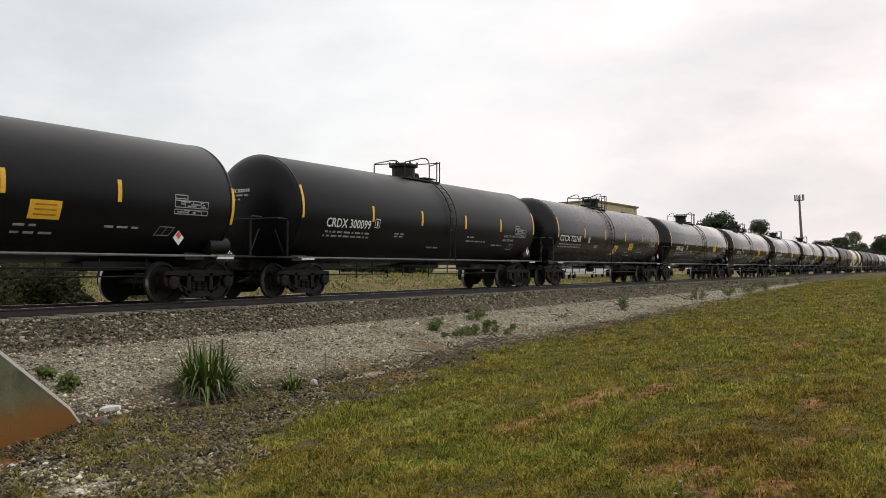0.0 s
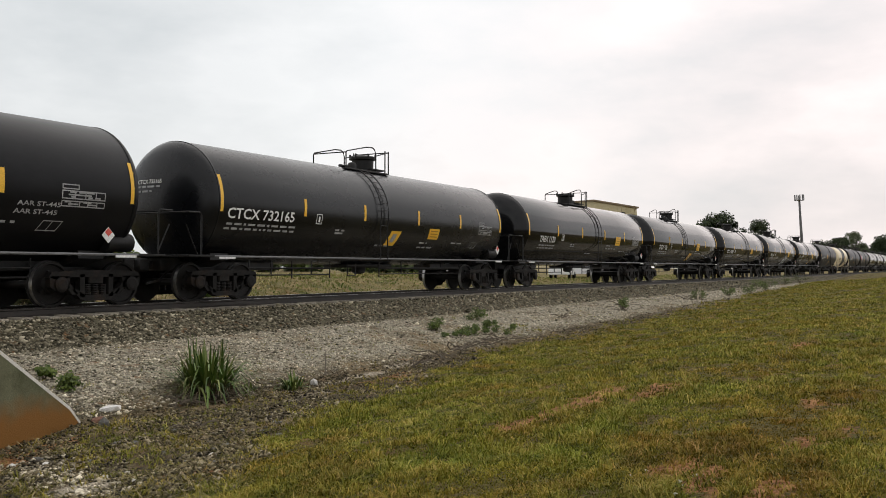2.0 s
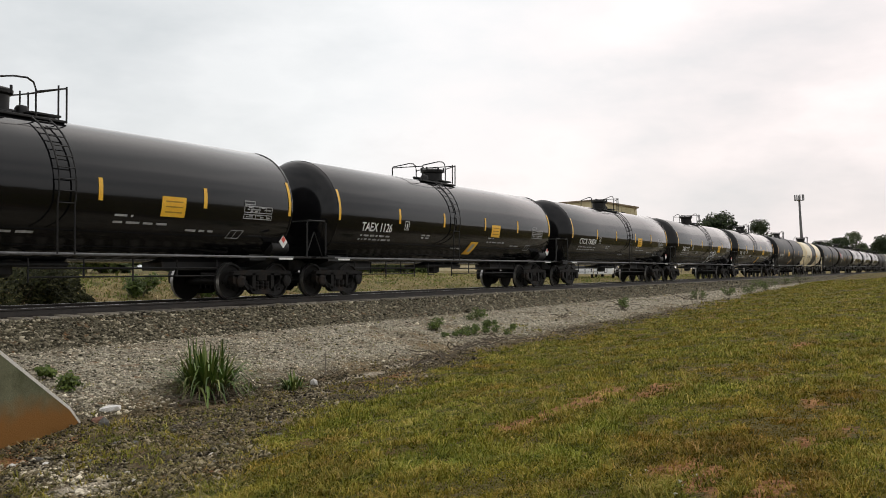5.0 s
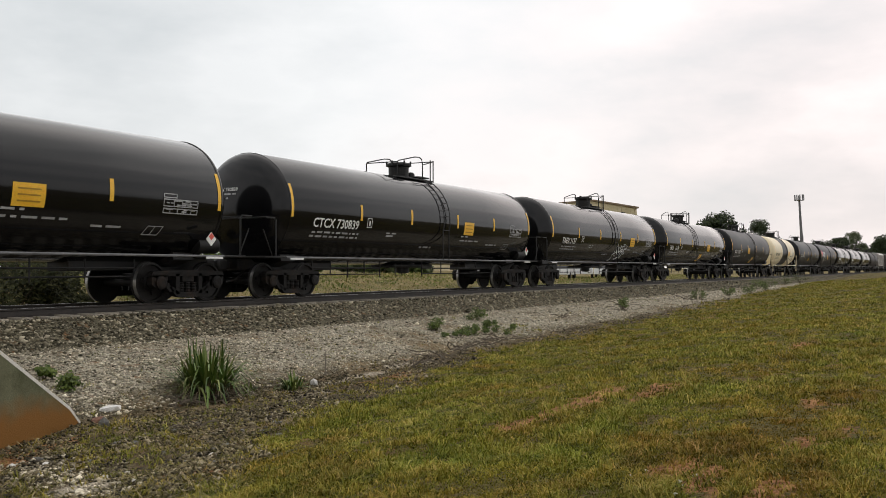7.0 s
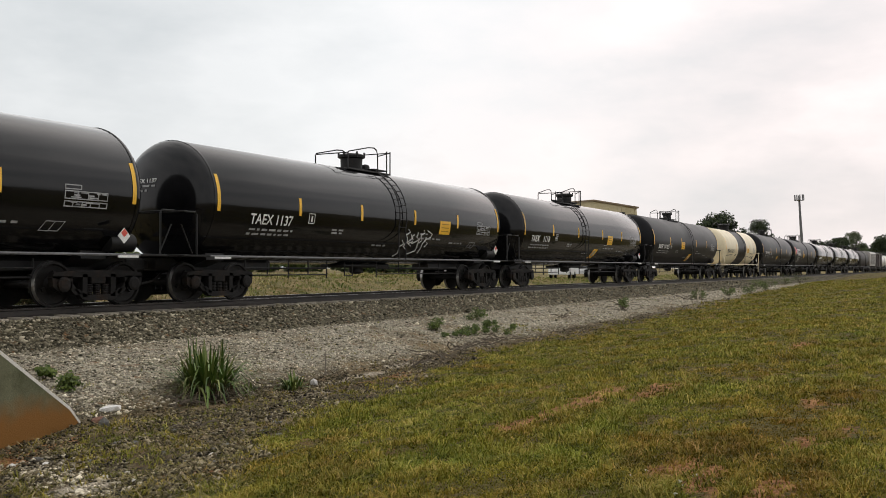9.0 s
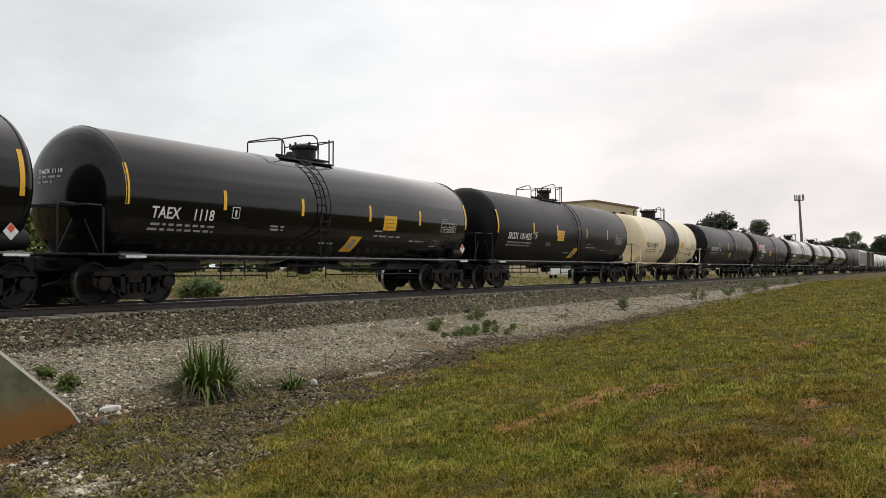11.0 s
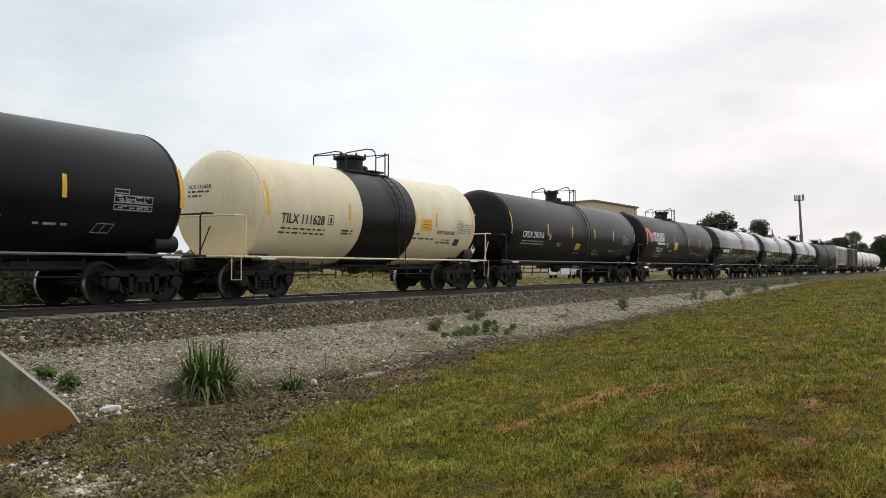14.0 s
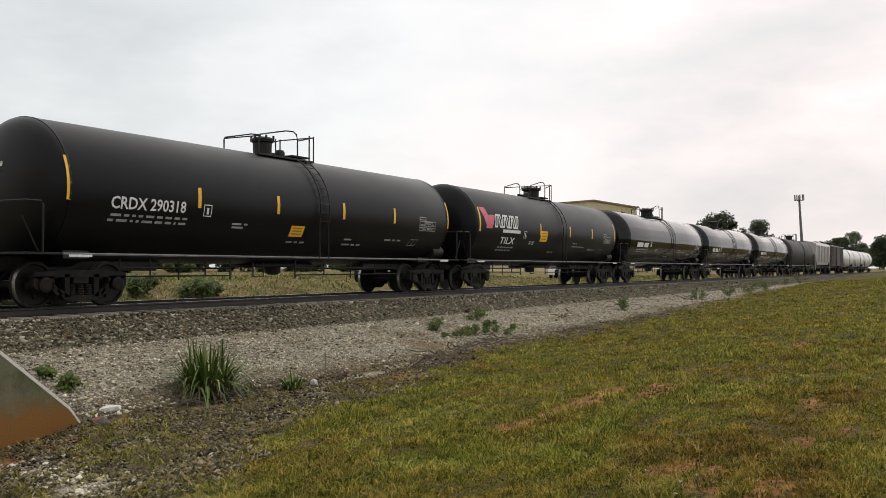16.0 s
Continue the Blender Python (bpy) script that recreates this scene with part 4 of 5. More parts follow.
def hopper_car(x):
    car = tagged(new("hopper_car"), "pale grey covered hopper car with sloping ends", "hopper car", "cars of the passing freight train")
    L = 14.5
    bm = bmesh.new()
    prof = [(-1.45, 1.2), (-1.55, 1.6), (-1.55, 3.45), (-1.1, 3.9), (1.1, 3.9), (1.55, 3.45), (1.55, 1.6), (1.45, 1.2)]
    ends = [(-L / 2 + 0.5, 0.55), (-L / 2 + 2.2, 1.0), (L / 2 - 2.2, 1.0), (L / 2 - 0.5, 0.55)]
    rings = []
    for ex, k in ends:
        rings.append([bm.verts.new((ex, y, 3.9 - (3.9 - z) * k)) for y, z in prof])
    for r0, r1 in zip(rings, rings[1:]):
        for q in range(len(prof)):
            bm.faces.new((r0[q], r1[q], r1[(q + 1) % len(prof)], r0[(q + 1) % len(prof)]))
    bm.faces.new(rings[0])
    bm.faces.new(rings[-1])
    bmesh.ops.recalc_face_normals(bm, faces=bm.faces)
    part("hopper_body", bm, M["grey_paint"], car)
    for k in range(8):
        xx = -L / 2 + 2.2 + k * (L - 4.4) / 7
        for y in (-1.6, 1.6):
            bm = bmesh.new()
            box(bm, xx - 0.05, xx + 0.05, y - 0.05, y + 0.05, 1.5, 3.5)
            part("side_post", bm, M["grey_paint"], car)
    bm = bmesh.new()
    box(bm, -L / 2 + 0.4, L / 2 - 0.4, -0.4, 0.4, 3.92, 4.0)
    part("running_board", bm, M["galv"], car)
    bm = bmesh.new()
    box(bm, -L / 2 + 0.1, L / 2 - 0.1, -0.4, 0.4, 0.8, 1.15)
    part("centre_sill", bm, M["black_steel"], car)
    for s in (-1, 1):
        for y in (-1.5, 1.5):
            bm = bmesh.new()
            tube(bm, [(s * (L / 2 - 0.3), y, 0.6), (s * (L / 2 - 0.3), y, 3.75)], 0.03)
            tube(bm, [(s * (L / 2 - 0.75), y, 0.6), (s * (L / 2 - 0.75), y, 3.75)], 0.03)
            for q in range(7):
                tube(bm, [(s * (L / 2 - 0.3), y, 0.8 + q * 0.45), (s * (L / 2 - 0.75), y, 0.8 + q * 0.45)], 0.02)
            part("end_ladder", bm, M["grey_paint"], car)
    add_couplers(car, L / 2, M["black_steel"])
    add_bogies(car, L / 2 - 2.1)
    add_car(car, x)


def box_car(x):
    car = tagged(new("box_car"), "dark brown box car with pale roof", "box car", "cars of the passing freight train")
    L = 15.2
    bm = bmesh.new()
    box(bm, -L / 2 + 0.5, L / 2 - 0.5, -1.52, 1.52, 1.05, 3.75, bevel=0.03)
    part("car_body", bm, M["brown_paint"], car)
    bm = bmesh.new()
    v = [bm.verts.new((sx * (L / 2 - 0.42), y, z)) for sx in (-1, 1) for y, z in ((-1.6, 3.76), (0, 4.0), (1.6, 3.76), (1.6, 3.68), (-1.6, 3.68))]
    for k in range(5):
        bm.faces.new((v[k], v[(k + 1) % 5], v[5 + (k + 1) % 5], v[5 + k]))
    bm.faces.new(v[:5])
    bm.faces.new(v[5:])
    bmesh.ops.recalc_face_normals(bm, faces=bm.faces)
    part("roof", bm, M["grey_paint"], car, "pale metal roof")
    for s in (-1, 1):
        bm = bmesh.new()
        box(bm, -1.5, 1.5, s * 1.53, s * 1.6, 1.15, 3.55, bevel=0.02)
        part("sliding_door", bm, M["brown_paint"], car)
    for k in range(12):
        xx = -L / 2 + 1 + k * (L - 2) / 11
        if abs(xx) > 1.7:
            for y in (-1.54, 1.54):
                bm = bmesh.new()
                box(bm, xx - 0.05, xx + 0.05, y - 0.03, y + 0.03, 1.1, 3.66)
                part("side_rib", bm, M["brown_paint"], car)
    bm = bmesh.new()
    box(bm, -L / 2 + 0.1, L / 2 - 0.1, -0.4, 0.4, 0.8, 1.06)
    part("centre_sill", bm, M["black_steel"], car)
    add_couplers(car, L / 2, M["black_steel"])
    add_bogies(car, L / 2 - 2.2)
    add_car(car, x)


hopper_car(287.8)
box_car(302.9)
for x in (318.9, 335.6, 352.3):
    add_car(T("white tank car with plain shell", M["white_paint"], None, placard=None, L=16.4, R=1.40, zc=2.35, stripes=(), grid=None, diamond=False), x)

# ---- stones and plants ----
def island_material(name, cols, rough=0.8, spec=0.3, patch=None, tones=None):
    """Colour drawn piece by piece from a few shades; tones: lush and withered colours by the pieces' tone, 1 to -1."""
    m = bpy.data.materials.new(name)
    m.use_nodes = True
    n, l = m.node_tree.nodes, m.node_tree.links
    p = n["Principled BSDF"]
    g = n.new("ShaderNodeNewGeometry")
    r = n.new("ShaderNodeValToRGB")
    e = r.color_ramp.elements
    while len(e) < len(cols):
        e.new(0.5)
    for k, c in enumerate(cols):
        e[k].position, e[k].color = k / max(1, len(cols) - 1), (*c, 1)
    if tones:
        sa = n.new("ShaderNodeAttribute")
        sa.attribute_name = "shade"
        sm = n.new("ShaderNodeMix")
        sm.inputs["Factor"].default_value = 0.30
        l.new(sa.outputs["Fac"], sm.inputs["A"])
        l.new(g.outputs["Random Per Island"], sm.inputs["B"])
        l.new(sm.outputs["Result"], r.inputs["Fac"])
    else:
        l.new(g.outputs["Random Per Island"], r.inputs["Fac"])
    tc = n.new("ShaderNodeTexCoord")
    t = n.new("ShaderNodeTexNoise")
    t.inputs["Scale"].default_value, t.inputs["Detail"].default_value = 1.3, 5
    l.new(tc.outputs["Object"], t.inputs["Vector"])
    mr = n.new("ShaderNodeMapRange")
    mr.inputs["From Min"].default_value, mr.inputs["From Max"].default_value = 0.3, 0.7
    mr.inputs["To Min"].default_value, mr.inputs["To Max"].default_value = 0.7, 1.3
    l.new(t.outputs["Fac"], mr.inputs["Value"])
    h = n.new("ShaderNodeHueSaturation")
    src = r.outputs["Color"]
    if patch:
        t2 = n.new("ShaderNodeTexNoise")
        t2.inputs["Scale"].default_value, t2.inputs["Detail"].default_value, t2.inputs["Roughness"].default_value = 0.55, 6, 0.65
        l.new(tc.outputs["Object"], t2.inputs["Vector"])
        m2 = n.new("ShaderNodeMapRange")
        m2.inputs["From Min"].default_value, m2.inputs["From Max"].default_value = 0.44, 0.60
        l.new(t2.outputs["Fac"], m2.inputs["Value"])
        x2 = n.new("ShaderNodeMix")
        x2.data_type = "RGBA"
        x2.blend_type = "MULTIPLY"
        x2.inputs["B"].default_value = (*patch, 1)
        l.new(m2.outputs["Result"], x2.inputs["Factor"])
        l.new(src, x2.inputs["A"])
        src = x2.outputs["Result"]
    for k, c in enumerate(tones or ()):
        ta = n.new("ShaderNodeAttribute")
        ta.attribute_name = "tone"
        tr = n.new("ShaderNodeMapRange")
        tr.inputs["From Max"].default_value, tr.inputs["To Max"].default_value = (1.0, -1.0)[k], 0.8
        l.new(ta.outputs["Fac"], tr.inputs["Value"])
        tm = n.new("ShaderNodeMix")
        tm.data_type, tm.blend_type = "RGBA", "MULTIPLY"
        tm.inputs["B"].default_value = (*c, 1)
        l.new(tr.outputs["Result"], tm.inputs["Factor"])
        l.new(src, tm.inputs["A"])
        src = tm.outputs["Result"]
    l.new(src, h.inputs["Color"])
    l.new(mr.outputs["Result"], h.inputs["Value"])
    l.new(h.outputs["Color"], p.inputs["Base Color"])
    p.inputs["Roughness"].default_value, p.inputs["Specular IOR Level"].default_value = rough, spec
    return m


M["ballast_stone"] = island_material("ballast_stone", [(0.022, 0.019, 0.011), (0.13, 0.113, 0.073), (0.29, 0.253, 0.175), (0.52, 0.46, 0.34)], 0.9)
M["apron_stone"] = island_material("pale_gravel", [(0.06, 0.052, 0.034), (0.31, 0.272, 0.195), (0.49, 0.435, 0.32), (0.80, 0.72, 0.57)], 0.9)
M["ditch_stone"] = island_material("ditch_rubble", [(0.010, 0.008, 0.004), (0.04, 0.031, 0.015), (0.10, 0.078, 0.042), (0.18, 0.145, 0.085), (0.42, 0.36, 0.25)], 0.9)
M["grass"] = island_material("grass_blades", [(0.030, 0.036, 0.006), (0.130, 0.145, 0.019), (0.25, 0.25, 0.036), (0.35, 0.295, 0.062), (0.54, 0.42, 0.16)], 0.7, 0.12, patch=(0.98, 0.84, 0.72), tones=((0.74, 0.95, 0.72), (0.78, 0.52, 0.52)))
M["bank"] = island_material("bank_grass_blades", [(0.14, 0.15, 0.035), (0.24, 0.215, 0.07), (0.36, 0.285, 0.13), (0.50, 0.40, 0.22)], 0.8, 0.2, patch=(0.55, 0.8, 0.45))
M["reed"] = island_material("reed_leaves", [(0.03, 0.055, 0.008), (0.06, 0.11, 0.016), (0.10, 0.155, 0.025), (0.20, 0.22, 0.06)], 0.5, 0.35)
M["weed"] = island_material("weed_leaves", [(0.032, 0.056, 0.007), (0.072, 0.108, 0.014), (0.125, 0.16, 0.028)], 0.6, 0.3)
M["dry"] = island_material("dry_stalks", [(0.07, 0.05, 0.03), (0.15, 0.115, 0.07), (0.26, 0.21, 0.14)], 0.8, 0.2)
M["twig"] = island_material("bare_twigs", [(0.05, 0.038, 0.026), (0.13, 0.105, 0.078), (0.32, 0.285, 0.235)], 0.9, 0.2)
M["leaf"] = island_material("tree_leaves", [(0.006, 0.012, 0.004), (0.014, 0.025, 0.007), (0.028, 0.042, 0.012), (0.045, 0.06, 0.02)], 0.7, 0.2)
M["leaf_light"] = island_material("pale_tree_leaves", [(0.03, 0.045, 0.015), (0.06, 0.08, 0.03), (0.1, 0.12, 0.05)], 0.7, 0.2)
M["hedge"] = island_material("hedge_leaves", [(0.05, 0.075, 0.014), (0.12, 0.165, 0.03), (0.20, 0.25, 0.05)], 0.7, 0.2)
M["thicket"] = island_material("thicket_leaves", [(0.012, 0.015, 0.005), (0.03, 0.034, 0.010), (0.06, 0.058, 0.02)], 0.8, 0.15)
M["bark"] = material("bark", (0.03, 0.024, 0.018), (0.06, 0.048, 0.036), 4, 0.9, fine=20, bump=0.6, wear=0.15)

rng = np.random.default_rng(7)
OCTA = np.array([(1, 0, 0), (-1, 0, 0), (0, 1, 0), (0, -1, 0), (0, 0, 0.62), (0, 0, -0.5)], float)
OCTF = np.array([(0, 2, 4), (2, 1, 4), (1, 3, 4), (3, 0, 4), (2, 0, 5), (1, 2, 5), (3, 1, 5), (0, 3, 5)])


def view_points(n, d0, d1, a0=3.0, a1=55.0):
    """Random places on the ground, closer together near the eye."""
    d = np.exp(rng.uniform(math.log(d0), math.log(d1), n))
    a = np.radians(rng.uniform(a0, a1, n))
    return d * np.cos(a), d * np.sin(a), d


def stuff(name, verts, faces, mat, label, category):
    me = bpy.data.meshes.new(name)
    nv, nf, k = len(verts), len(faces), faces.shape[1]
    me.vertices.add(nv)
    me.vertices.foreach_set("co", np.ascontiguousarray(verts, np.float32).ravel())
    me.loops.add(nf * k)
    me.loops.foreach_set("vertex_index", np.ascontiguousarray(faces, np.int32).ravel())
    me.polygons.add(nf)
    me.polygons.foreach_set("loop_start", np.arange(0, nf * k, k, dtype=np.int32))
    me.update(calc_edges=True)
    me.materials.append(mat)
    return tagged(new(name, me), label, category, kind="stuff")


def stones(name, pts, sizes, mat, label):
    n = len(pts)
    v = OCTA[None] * (1 + rng.uniform(-0.4, 0.4, (n, 6, 1))) * sizes[:, None, None] * rng.uniform(0.6, 1.25, (n, 1, 3))
    th = rng.uniform(0, 2 * np.pi, n)
    ph = rng.uniform(-0.6, 0.6, n)
    c, s, cp, sp = np.cos(th)[:, None], np.sin(th)[:, None], np.cos(ph)[:, None], np.sin(ph)[:, None]
    x, z = v[..., 0] * cp + v[..., 2] * sp, -v[..., 0] * sp + v[..., 2] * cp
    x, y = x * c - v[..., 1] * s, x * s + v[..., 1] * c
    v = np.stack([x, y, z], -1) + pts[:, None]
    f = OCTF[None] + 6 * np.arange(n)[:, None, None]
    return stuff(name, v.reshape(-1, 3), f.reshape(-1, 3), mat, label, "gravel")


bal, apr, dit, gra = [], [], [], []
xs, ys, ds = view_points(210000, 8.0, 80)
for x, y, d in zip(xs, ys, ds):
    u = y - TRACK_Y
    if u > 1.6:
        continue
    g, b = ground_masks(x, y)
    z = ground_z(x, y)
    if b > 0.5:
        if abs(u) < 1.33 and random.random() < 0.8:
            continue
        bal.append((x, y, z, d))
    elif y > 10.8:
        if g < 0.35 and random.random() < 0.75:
            apr.append((x, y, z, d))
    elif g < 0.5 and noise.noise(Vector((x * 1.2, y * 1.2, 1.0))) > -0.22:
        dit.append((x, y, z, d))
for name, lst, mat, base, label in (("ballast_stones", bal, M["ballast_stone"], 0.029, "crushed grey ballast stones along the track"),
                                    ("gravel_stones", apr, M["apron_stone"], 0.0205, "pale crushed gravel on the apron"),
                                    ("ditch_stones", dit, M["ditch_stone"], 0.020, "dark rubble and stones in the ditch")):
    p = np.array(lst)
    s = base * rng.lognormal(0, 0.35, len(p)) * (1 + np.clip(p[:, 3] - 18, 0, 50) * 0.012)
    p[:, 2] += s * 0.25
    stones(name, p[:, :3], s, mat, label)


def blades(name, roots, heights, widths, lean, mat, label, category="grass", bend=0.5, tone=None, shade=None):
    """Tapered blades of two segments: a quad and a tip."""
    n = len(roots)
    th = rng.uniform(0, 2 * np.pi, n)
    side = np.stack([np.cos(th), np.sin(th), np.zeros(n)], -1) * widths[:, None] * 0.5
    la = rng.uniform(0, 2 * np.pi, n)
    ld = np.stack([np.cos(la), np.sin(la), np.zeros(n)], -1) * (heights * lean)[:, None]
    up = np.zeros((n, 3))
    up[:, 2] = heights
    mid = roots + up * 0.6 + ld * (0.6 * (1 - bend))
    tip = roots + up * (1 - 0.25 * lean[:, None]) + ld
    v = np.stack([roots - side, roots + side, mid - side * 0.75, mid + side * 0.75, tip], 1).reshape(-1, 3)
    base = 5 * np.arange(n)[:, None]
    f = np.concatenate([base + np.array([0, 1, 3]), base + np.array([0, 3, 2]), base + np.array([2, 3, 4])])
    ob = stuff(name, v, f, mat, label, category)
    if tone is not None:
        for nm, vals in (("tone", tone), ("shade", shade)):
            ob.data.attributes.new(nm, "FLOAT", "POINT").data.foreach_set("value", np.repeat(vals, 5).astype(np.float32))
    return ob


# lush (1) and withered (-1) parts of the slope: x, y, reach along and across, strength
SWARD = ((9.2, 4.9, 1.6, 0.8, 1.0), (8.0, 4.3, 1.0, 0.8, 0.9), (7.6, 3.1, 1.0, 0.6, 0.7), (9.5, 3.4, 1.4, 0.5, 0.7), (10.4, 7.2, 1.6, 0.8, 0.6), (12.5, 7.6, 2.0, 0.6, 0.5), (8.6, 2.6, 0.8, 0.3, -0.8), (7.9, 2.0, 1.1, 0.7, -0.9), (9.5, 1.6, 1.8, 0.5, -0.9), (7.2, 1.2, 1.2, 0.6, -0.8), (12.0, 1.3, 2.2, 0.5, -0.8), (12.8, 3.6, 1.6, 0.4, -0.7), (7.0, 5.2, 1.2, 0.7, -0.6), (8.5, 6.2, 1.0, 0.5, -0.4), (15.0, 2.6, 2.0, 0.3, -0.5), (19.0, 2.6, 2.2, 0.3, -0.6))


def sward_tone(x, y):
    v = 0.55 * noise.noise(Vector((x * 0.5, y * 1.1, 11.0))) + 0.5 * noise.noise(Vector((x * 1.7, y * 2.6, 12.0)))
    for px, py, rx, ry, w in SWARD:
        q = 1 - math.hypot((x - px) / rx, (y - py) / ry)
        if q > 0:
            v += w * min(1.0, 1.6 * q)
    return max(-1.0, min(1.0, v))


xs, ys, ds = view_points(210000, 5.2, 95)
roots, hh, tones, shades = [], [], [], []
for x, y, d in zip(xs, ys, ds):
    if y > 14:
        continue
    g, b = ground_masks(x, y)
    if 4 < x < 40 and abs(soil_mask(x, y)) > 0.22 and random.random() < 0.8:
        continue
    # clumps of a hand to half a metre, with thin places between
    patch = noise.noise(Vector((x * 0.45, y * 0.45, 9.0))) + 0.6 * noise.noise(Vector((x * 2.3, y * 2.3, 4.0)))
    clump = noise.noise(Vector((x * 1.9, y * 3.2, 14.0))) + 0.8 * noise.noise(Vector((x * 4.5, y * 6.0, 15.0)))
    if random.random() > g * (0.92 + 0.30 * patch + 0.70 * clump) + ((0.12 + 0.45 * max(0, patch)) if y < 10.6 else 0.012):
        continue
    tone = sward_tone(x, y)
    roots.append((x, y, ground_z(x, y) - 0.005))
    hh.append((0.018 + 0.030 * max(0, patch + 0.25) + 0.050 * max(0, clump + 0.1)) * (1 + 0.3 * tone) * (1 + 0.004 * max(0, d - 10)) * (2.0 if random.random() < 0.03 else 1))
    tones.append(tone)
    # colour varies tuft by tuft; thin places darker, shade painted between clumps
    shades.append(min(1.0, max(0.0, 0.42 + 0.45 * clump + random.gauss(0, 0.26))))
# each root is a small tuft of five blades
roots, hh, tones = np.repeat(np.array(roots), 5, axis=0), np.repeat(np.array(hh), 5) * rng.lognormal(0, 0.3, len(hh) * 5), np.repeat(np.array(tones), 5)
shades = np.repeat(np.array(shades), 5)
far = np.hypot(roots[:, 0], roots[:, 1])
roots[:, :2] += rng.normal(0, 1, (len(roots), 2)) * (0.012 + 0.0016 * far)[:, None]
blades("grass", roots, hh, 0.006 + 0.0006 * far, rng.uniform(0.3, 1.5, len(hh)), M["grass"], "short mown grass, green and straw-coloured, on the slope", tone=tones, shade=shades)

# rough grass on the bank beyond the track
n = 60000
fx, fu = np.exp(rng.uniform(math.log(12), math.log(130), n)), rng.uniform(4.6, 17, n)
r2 = np.array([(x, TRACK_Y + u, ground_z(x, TRACK_Y + u) - 0.02) for x, u in zip(fx, fu)])
blades("bank_grass", r2, rng.lognormal(-2.75, 0.5, n), 0.03 + 0.0012 * fx, rng.uniform(0.2, 0.8, n), M["bank"], "rough uncut grass on the bank beyond the track")


def leaf_cloud(bm_v, bm_f, centre, radius, count, size, squash=0.8, seed=0):
    r = random.Random(seed)
    for _ in range(count):
        d = Vector((r.gauss(0, 1), r.gauss(0, 1), r.gauss(0, 1))).normalized() * radius * r.random() ** 0.45
        c = Vector(centre) + Vector((d.x, d.y, d.z * squash))
        a = Vector((r.gauss(0, 1), r.gauss(0, 1), r.gauss(0, 1))).normalized() * size * r.uniform(0.6, 1.4)
        b = a.orthogonal().normalized() * size * r.uniform(0.4, 0.8)
        k = len(bm_v)
        bm_v += [c - a, c + b, c + a, c - b]
        bm_f.append((k, k + 1, k + 2, k + 3))


def leafy(name, clouds, mat, parent=None, label="", seed=0):
    v, f = [], []
    for i, (c, rad, cnt, size, sq) in enumerate(clouds):
        leaf_cloud(v, f, c, rad, cnt, size, sq, seed * 100 + i)
    me = bpy.data.meshes.new(name)
    me.from_pydata(v, [], f)
    me.materials.append(mat)
    ob = new(name, me)
    if parent:
        ob.parent = parent
    return ob


def tree(x, y, z, height, width, seed, mat, label, airy=1.0, trunk=0.35):
    t = tagged(new("tree"), label, "tree")
    t.location = (x, y, z)
    r = random.Random(seed)
    bm = bmesh.new()
    tr = height * trunk
    tube_r = 0.022 * height
    pts = [(0, 0, -0.3), (0.02 * height, 0, tr * 0.5), (0, 0.02 * height, tr), (0.03 * height, 0, height * 0.75)]
    for k in range(len(pts) - 1):
        a, b = Vector(pts[k]), Vector(pts[k + 1])
        lathe_pts = [(0, tube_r * (1 - k * 0.28)), ((b - a).length, tube_r * (1 - (k + 1) * 0.28))]
        q = (b - a).to_track_quat("Z", "Y").to_matrix().to_4x4()
        tmp = bmesh.new()
        lathe(tmp, lathe_pts, 8, "Z")
        bmesh.ops.transform(tmp, verts=tmp.verts, matrix=Matrix.Translation(a) @ q)
        me = bpy.data.meshes.new("seg")
        tmp.to_mesh(me)
        tmp.free()
        bm.from_mesh(me)
        bpy.data.meshes.remove(me)
    part("trunk", bm, M["bark"], t)
    clouds = []
    for k in range(int(17 * airy) + 8):
        a, rr = r.uniform(0, 6.283), width * 0.42 * math.sqrt(r.random())
        h = tr * 0.75 + (height - tr * 0.75) * r.random() ** 0.8
        lim = math.sqrt(max(0.05, 1 - ((h - tr) / (height - tr) * 2 - 0.85) ** 2 * 0.75)) if h > tr else 0.7
        c = Vector((rr * lim * math.cos(a), rr * lim * math.sin(a), h - width * 0.07))
        clouds.append((c, width * r.uniform(0.10, 0.19), int(190 / airy), width * 0.024, 0.8))
        if k < 7:
            bm = bmesh.new()
            tube(bm, [(0, 0, tr * r.uniform(0.7, 1.2)), tuple(c * 0.5 + Vector((0, 0, tr * 0.5))), tuple(c)], 0.006 * height, 5)
            part("limb", bm, M["bark"], t)
    leafy("crown", clouds, mat, t, seed=seed)
    return t


DARK_TREE = "dark green broad-leaved tree beyond the track"
gz = ground_z
tree(247, 55, 0.5, 14.6, 14.5, 1, M["leaf"], DARK_TREE)
tree(260, 57, 0.5, 11.8, 11.0, 2, M["leaf"], DARK_TREE)
tree(302, 55, 0.5, 15.0, 12.5, 3, M["leaf"], DARK_TREE)
tree(288, 58, 0.5, 10.0, 7.0, 31, M["leaf"], DARK_TREE)
tree(353, 45, 0.5, 9.6, 10.0, 4, M["leaf"], DARK_TREE)
tree(378, 46, 0.5, 10.0, 9.0, 14, M["leaf"], DARK_TREE)
tree(412, 45, 0.5, 12.6, 14.0, 5, M["leaf"], DARK_TREE)
tree(470, 45, 0.5, 17.2, 13.0, 6, M["leaf_light"], "pale thin-crowned tree beyond the track", airy=1.4)
tree(500, 43, 0.5, 12.0, 12.0, 16, M["leaf_light"], "pale thin-crowned tree beyond the track", airy=1.3)
